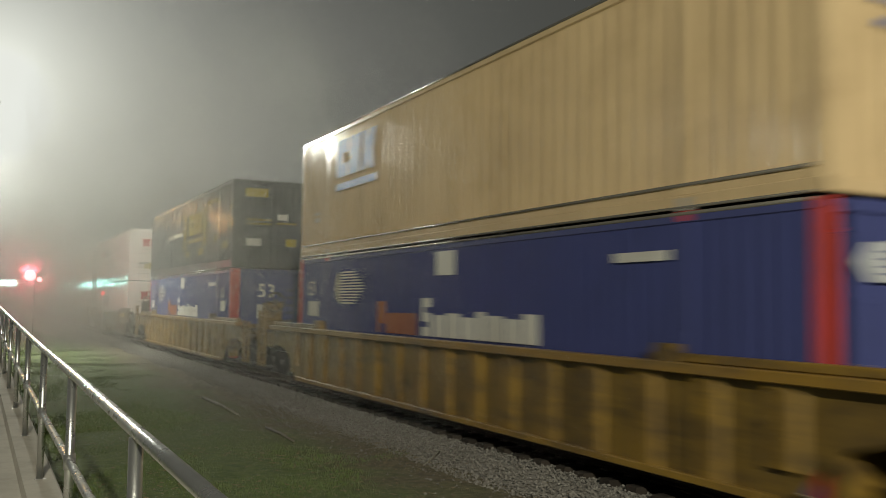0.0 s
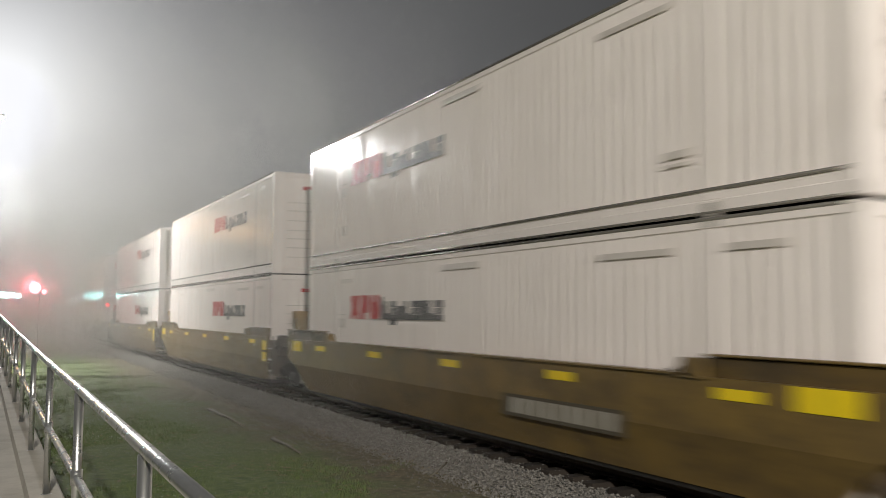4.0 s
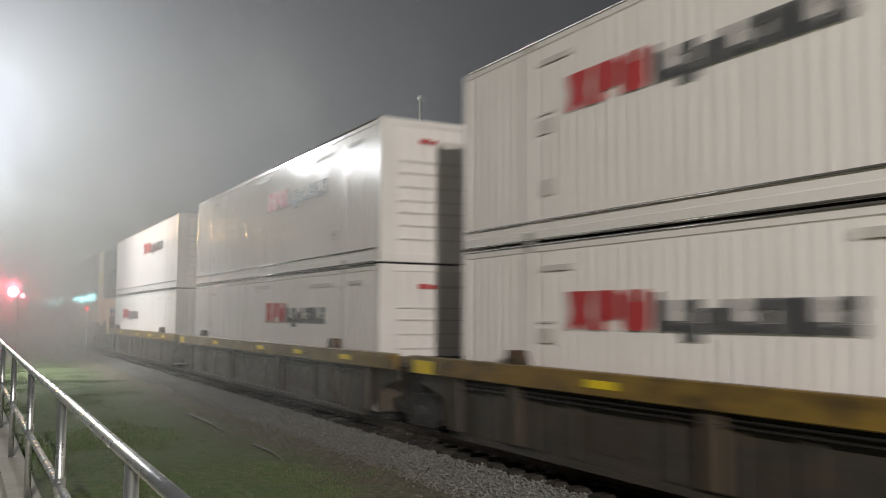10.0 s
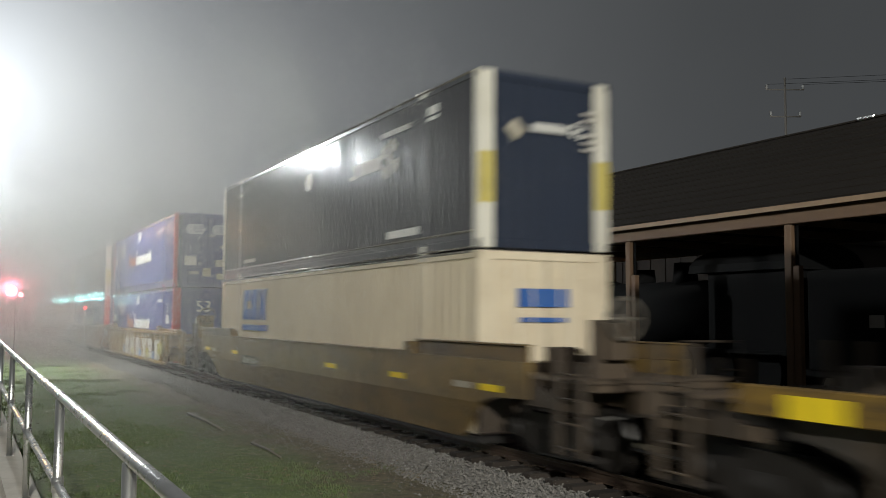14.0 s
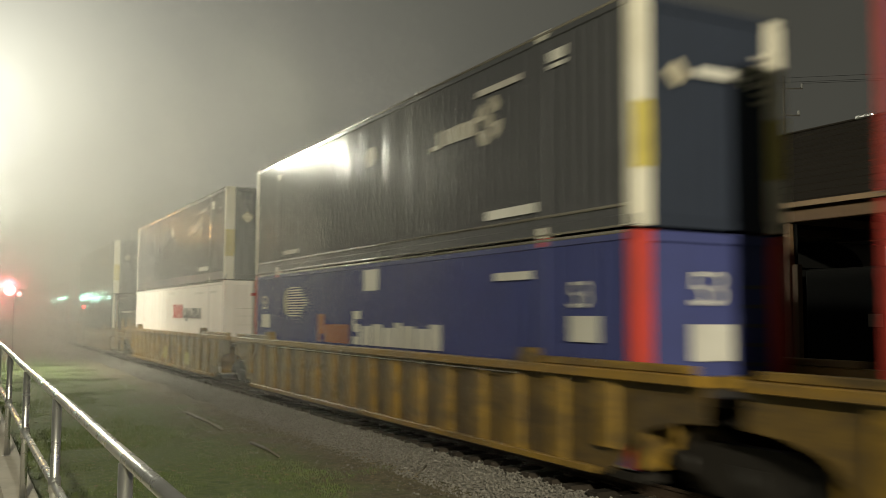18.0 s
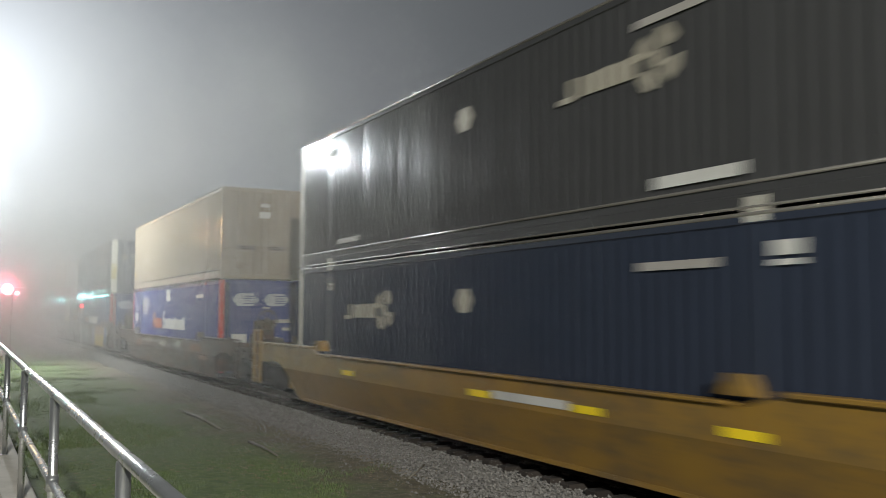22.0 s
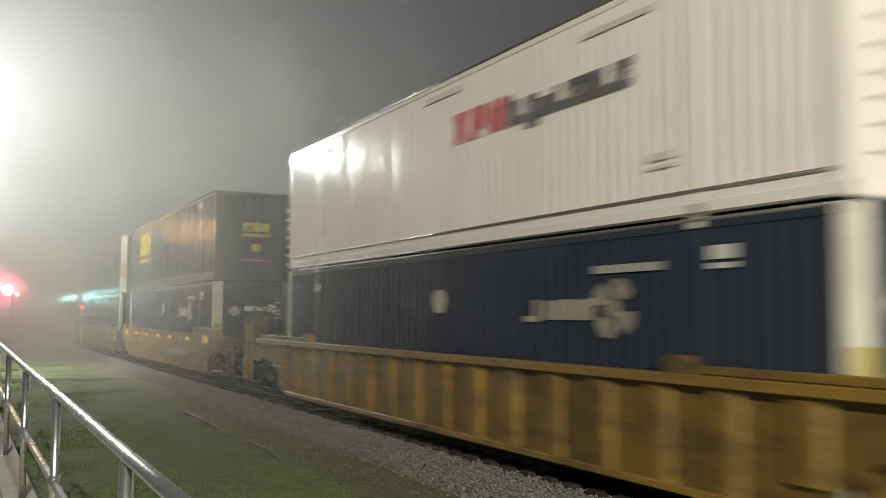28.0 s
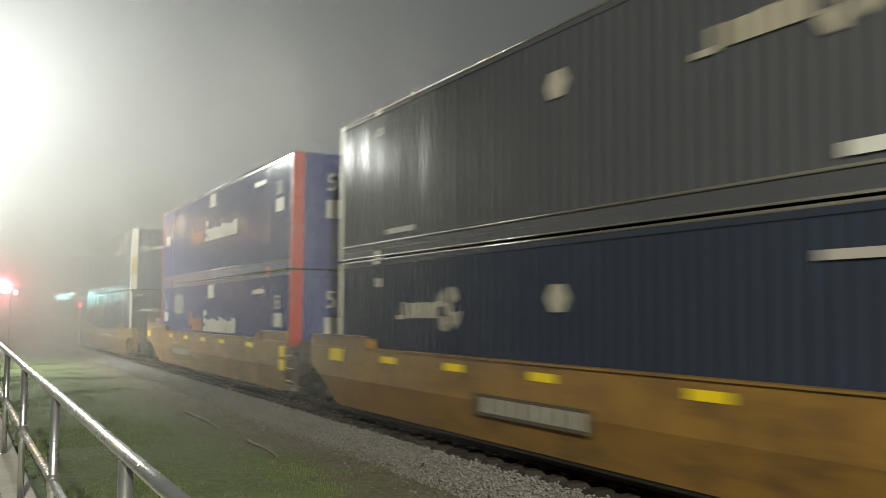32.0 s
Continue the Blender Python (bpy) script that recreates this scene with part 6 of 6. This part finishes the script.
def build_tree(x, y, h, seed, lean=0.0):
    rnd = random.Random(seed)
    t = thing("bare_tree", (x, y, -0.15), "leafless tree with thin tangled branches", "tree", "bare trees")
    bm = bmesh.new()
    crown = bmesh.new()

    def grow(p, d, length, r, depth, target):
        pts = [p]
        for k in range(4):
            d = (d + Vector((rnd.uniform(-0.22, 0.22), rnd.uniform(-0.22, 0.22), rnd.uniform(-0.08, 0.12)))).normalized()
            pts.append(pts[-1] + d * length / 4)
        tube(target, pts, r, 6 if depth < 2 else 4, caps=False, taper=r * 0.55)
        if depth >= 4 or r < 0.006:
            return
        for k in range(rnd.choice((2, 3, 3))):
            q = pts[rnd.choice((2, 3, 4))]
            nd = (d + Vector((rnd.uniform(-0.8, 0.8), rnd.uniform(-0.8, 0.8), rnd.uniform(-0.25, 0.5)))).normalized()
            grow(q, nd, length * rnd.uniform(0.55, 0.8), r * 0.55, depth + 1, crown)

    for k in range(4):
        a = 1.57 * k + rnd.uniform(-0.4, 0.4)
        grow(Vector((0.1 * math.cos(a), 0.1 * math.sin(a), 0)), Vector((0.35 * math.cos(a) + lean, 0.35 * math.sin(a), 1)).normalized(), h * 0.45, 0.09, 0, bm)
    part("trunk", bm, BARK, t)
    part("crown", crown, BARK, t, "tangle of bare twigs")


CHROMEBALL = paint("polished_finial_metal", (0.9, 0.88, 0.84), 0.3, 0.05, metal=0.6)


def build_flagpole():
    x, y = 19.0, 39.0
    f = thing("flagpole", (x, y, -0.15), "tall white metal flagpole with a limp flag", "flagpole")
    bm = bmesh.new()
    tube(bm, [(0, 0, 0), (0, 0, 12.85)], 0.07, 12, taper=0.04)
    part("pole", bm, POSTW, f)
    bm = bmesh.new()
    bmesh.ops.create_icosphere(bm, subdivisions=2, radius=0.13, matrix=Matrix.Translation((0, 0, 12.95)))
    part("finial", bm, CHROMEBALL, f, "bright polished ball")
    # limp flag: folded stripes hanging from the hoist
    fl = part("flag", boxes((0.06, 0.075, -0.01, 0.01, 10.2, 12.3)), FLAGW, f, "limp striped flag")
    for i in range(9):
        bm = bmesh.new()
        top = 12.2 - i * 0.24
        pts = []
        for k in range(6):
            w = 0.07 + k * 0.13
            pts.append((w, top - 0.55 * k ** 0.9 * 0.5))
        lo = [(a, b - 0.22) for a, b in pts]
        va = [bm.verts.new((a, 0.07 * math.sin(k * 1.9 + i), b)) for k, (a, b) in enumerate(pts)]
        vb = [bm.verts.new((a, 0.07 * math.sin(k * 1.9 + i), b)) for k, (a, b) in enumerate(lo)]
        vc = [bm.verts.new(v.co + Vector((0, 0.006, 0))) for v in va]
        vd = [bm.verts.new(v.co + Vector((0, 0.006, 0))) for v in vb]
        for k in range(5):
            bm.faces.new((va[k], va[k + 1], vb[k + 1], vb[k]))
            bm.faces.new((vc[k + 1], vc[k], vd[k], vd[k + 1]))
        part("stripe", bm, FLAGB if i < 3 else (FLAGR if i % 2 else FLAGW), fl)


def build_utility_pole():
    x, y = 47.3, 41.9
    u = thing("utility_pole", (x, y, -0.15), "dark wooden utility pole with crossarms and insulators", "utility pole")
    d = Vector((0.885, -0.466, 0))
    bm = bmesh.new()
    tube(bm, [(0, 0, 0), (0, 0, 18.2)], 0.13, 10, taper=0.07)
    part("pole", bm, HAZEWOOD, u)
    for z, w in ((17.4, 1.25), (15.6, 1.0)):
        bm = bmesh.new()
        tube(bm, [-d * w + Vector((0, 0, z)), d * w + Vector((0, 0, z))], 0.045, 6)
        arm = part("crossarm", bm, HAZEWOOD, u)
        for k in (-0.95, 0.95):
            bm = bmesh.new()
            q = d * w * k
            tube(bm, [q + Vector((0, 0, z + 0.05)), q + Vector((0, 0, z + 0.32))], 0.08, 8)
            part("insulator", bm, FLAGW, arm)
    for k, (z, w) in enumerate(((17.75, -1.2), (17.75, 1.2), (18.1, 0.0))):
        bm = bmesh.new()
        a = Vector((0, 0, z)) + d * w
        pts = []
        for i in range(25):
            s = i / 24
            pts.append(a + Vector((30 * s, -75 * s, -3.2 * math.sin(math.pi * s))))
        tube(bm, pts, 0.012, 5)
        part("wire", bm, BLACKIRON, u)


def build_signals():
    # green wayside lamp across the track
    g = thing("green_signal", (14.0, 33.5, -0.15), "wayside signal post showing a bright green light", "signal")
    bm = bmesh.new()
    tube(bm, [(0, 0, 0), (0, 0, 4.1)], 0.06, 10)
    part("post", bm, BLACKIRON, g)
    bm = bmesh.new()
    tube(bm, [(0, 0.16, 3.75), (0, -0.02, 3.75)], 0.22, 18)
    part("head", bm, BLACKIRON, g)
    # Emissive ball wider than the head, standing for the halo round the lamp.
    bm = bmesh.new()
    bmesh.ops.create_uvsphere(bm, u_segments=16, v_segments=10, radius=0.3, matrix=Matrix.Translation((0, -0.1, 3.75)))
    part("lens", bm, glow("green_signal_halo", (0.015, 0.75, 0.82), 1.6), g, "glowing green ball as wide as the lamp's halo")
    bm = bmesh.new()
    bmesh.ops.create_uvsphere(bm, u_segments=12, v_segments=8, radius=0.09, matrix=Matrix.Translation((0, -0.36, 3.75)))
    part("bulb", bm, glow("green_signal_bulb", (0.35, 1.0, 1.0), 6), g, "bright white-green core")
    # level crossing signal
    c = thing("crossing_signal", (2.1, 46.8, -0.15), "level crossing signal post with lit red lamps", "crossing signal")
    # Added post: its small red lamp stands for a glint of unknown source.
    far = thing("gate_signal", (6.05, 55.2, -0.15), "added low post whose red lamp stands for a glint", "crossing signal")
    bm = bmesh.new()
    tube(bm, [(0, 0, 0), (0, 0, 2.8)], 0.04, 8)
    part("post", bm, GALV, far)
    bm = bmesh.new()
    bmesh.ops.create_uvsphere(bm, u_segments=14, v_segments=8, radius=0.12, matrix=Matrix.Translation((0, -0.05, 2.75)))
    part("lamp", bm, glow("red_glint_lens", (1.0, 0.04, 0.05), 6), far, "glowing red lamp")
    bm = bmesh.new()
    tube(bm, [(0, 0, 0), (0, 0, 3.6)], 0.022, 10)
    part("post", bm, BLACKIRON, c)
    bm = bmesh.new()
    tube(bm, [(-0.5, 0, 3.5), (0.5, 0, 3.5)], 0.03, 8)
    part("arm", bm, BLACKIRON, c)
    red = glow("red_crossing_lens", (1.0, 0.24, 0.28), 9)
    for s, z, r in ((-1, 3.44, 0.26), (1, 3.26, 0.11)):
        bm = bmesh.new()
        bmesh.ops.create_uvsphere(bm, u_segments=16, v_segments=10, radius=r, matrix=Matrix.Translation((s * 0.2, -0.06 * s, z)))
        part("lamp", bm, red, c, "glowing red lamp")


def build_street_lamp(name, place, pole, label):
    t = thing(name, (pole[0], pole[1], -0.15), label, "street lamp")
    o = Vector((pole[0], pole[1], -0.15))
    a = Vector(place) - o
    bm = bmesh.new()
    tube(bm, [(0, 0, 0), (0, 0, a.z - 0.35)], 0.11, 12, taper=0.07)
    part("pole", bm, GALV, t)
    bm = bmesh.new()
    tube(bm, [(0, 0, a.z - 0.4), (a.x * 0.25, a.y * 0.25, a.z - 0.02), (a.x * 0.7, a.y * 0.7, a.z + 0.1), (a.x, a.y, a.z + 0.1)], 0.035, 8)
    part("arm", bm, GALV, t)
    part("head", boxes((a.x - 0.35, a.x + 0.35, a.y - 0.15, a.y + 0.15, a.z + 0.03, a.z + 0.16), bevel=0.02), GALV, t)
    bm = boxes((a.x - 0.3, a.x + 0.3, a.y - 0.12, a.y + 0.12, a.z + 0.012, a.z + 0.028))
    part("lens", bm, glow("lamp_lens", (1.0, 0.97, 0.9), 60), t, "glowing lamp lens")


build_depot()
build_locomotive()
build_fence()
build_tree(21.4, 36.0, 6.6, 3)
build_tree(22.6, 35.4, 5.4, 8)
build_tree(25.2, 46.5, 6.4, 12)
build_flagpole()
build_utility_pole()
build_signals()
build_street_lamp("street_lamp", LAMP, (-2.6, 42.8), "tall street lamp on a steel arm shining through fog")
build_street_lamp("street_lamp", AMBER_LAMP, (-4.2, 74.0), "tall street lamp with a warm amber light")
build_street_lamp("yard_lamp", FLOOD, (-7.0, -18.5), "tall yard lamp on a steel pole")


def build_standin_canopy():
    """Invented canopy round an unseen green-blue light; the containers' lower rails reflect it."""
    c = thing("lit_canopy", (0.5, 132, -0.15), "added canopy that stands in for an unseen green-blue light", "canopy")
    part("roof", boxes((-4.5, 3.2, 0, 6, 4.6, 4.8)), GALV, c)
    part("fascia", boxes((-4.5, 3.2, -0.06, 0.0, 4.1, 4.8)), glow("cyan_light_panel", (0.42, 0.92, 0.86), 75), c, "glowing green-blue panel for the reflections")
    for x in (-4.0, 2.7):
        bm = bmesh.new()
        tube(bm, [(x, 1.0, 0), (x, 1.0, 4.6)], 0.1, 8)
        part("column", bm, GALV, c)


build_standin_canopy()


def mist(name, material, label, layers, depth, low, seed):
    """Countless hair-thin hanging wisps, in loose layers (y, share of the view that they cover); thinner close to the ground and at the top."""
    rng = np.random.default_rng(seed)
    verts, faces = [], []
    base = 0
    for i, (y, cover) in enumerate(layers):
        gap = y / (9000.0 + 3000.0 * ((i * 0.618) % 1.0))
        lean = 0.9 * ((i * 0.382 + 0.13) % 1.0) - 0.45
        spans = [(max(0.62 if y < 30 else 0.0, y * 0.002), 6.7, -0.1, min(8.4, 2.8 + 0.36 * y))]
        if y > 40:                          # also over the train
            spans.append((6.7, 13.0, 6.75, 9.4))
        floor_share = min(low + max(0.0, y - 22.0) * 0.022, 0.75)
        for x0, x1, z0, z1 in spans:
            zs = np.array([z0, 0.5, 2.0, 3.4, z1 - 2.0, z1 - 1.4, z1 - 0.7, z1]) if z0 < 1 else np.array([z0, z0 + 0.6, z1 - 1.2, z1])
            share = floor_share + (1 - floor_share) * np.clip((zs - 0.4) / 3.0, 0, 1)
            share *= np.clip((z1 - zs) / 2.0, 0, 1) ** 1.5
            k = zs.size
            slide = lean * (zs - z0 - 0.5 * (z1 - z0))
            reach = abs(slide[0])
            xs = np.arange(x0 - reach, x1 + reach, gap)
            n = xs.size
            xs = xs + rng.uniform(-0.2, 0.2, n) * gap
            wave = rng.uniform(0, 6.28, 2)
            gy = y + depth * (0.6 * np.sin(1.1 * xs + wave[0]) + 0.4 * np.sin(2.7 * xs + wave[1]))
            cx = xs[:, None] + slide[None, :]
            rim = np.clip((x1 - cx) / (1.8 if z0 < 1 else 3.0), 0, 1)
            rim = rim * rim * (3 - 2 * rim) * np.clip((cx - x0) / 0.5, 0, 1)
            cx = np.clip(cx, x0, x1)
            half = 0.5 * gap * cover * share[None, :] * rim * (1 + 0.12 * np.sin(0.9 * xs + wave[1]))[:, None]
            left = np.stack([cx - half, np.broadcast_to(gy[:, None], (n, k)), np.broadcast_to(zs[None, :], (n, k))], 2)
            right = left.copy()
            right[:, :, 0] = cx + half
            verts.append(np.stack([left, right], 2).reshape(-1, 3))
            first = base + (np.arange(n) * k * 2)[:, None] + np.arange(k - 1)[None, :] * 2
            first = first.ravel()
            faces.append(np.stack([first, first + 1, first + 3, first + 2], 1))
            base += n * k * 2
    me = bpy.data.meshes.new(name)
    me.from_pydata(np.concatenate(verts).tolist(), [], np.concatenate(faces).tolist())
    me.materials.append(material)
    return tagged(new(name, me), label, "fog", kind="stuff")


mist("mist", MIST, "fine pale mist hanging over the grass", [(8.2, 0.010), (10.0, 0.024), (12.5, 0.040)] + [(15.0 + 2.7 * i, 0.075 + 0.006 * i) for i in range(10)], 0.5, 0.13, 41)
mist("fog", FOG, "thick grey fog over the far track", [(43.5, 0.14), (45.5, 0.12), (47.75, 0.26), (48.9, 0.16), (51.5, 0.22), (55.0, 0.26), (60.0, 0.32), (66.0, 0.38), (73.0, 0.45)], 0.2, 0.45, 42)


# ---------------------------------------------------------------- motion of the train
def motions():
    times = [0, 2, 4, 6, 8, 10, 12, 14, 16, 18, 20, 22, 24, 26, 28, 30, 32]
    for ob, y, z in MOVERS:
        walk(ob, [(t, pose(TRACK_X, y - advance(t), z)) for t in times])


motions()
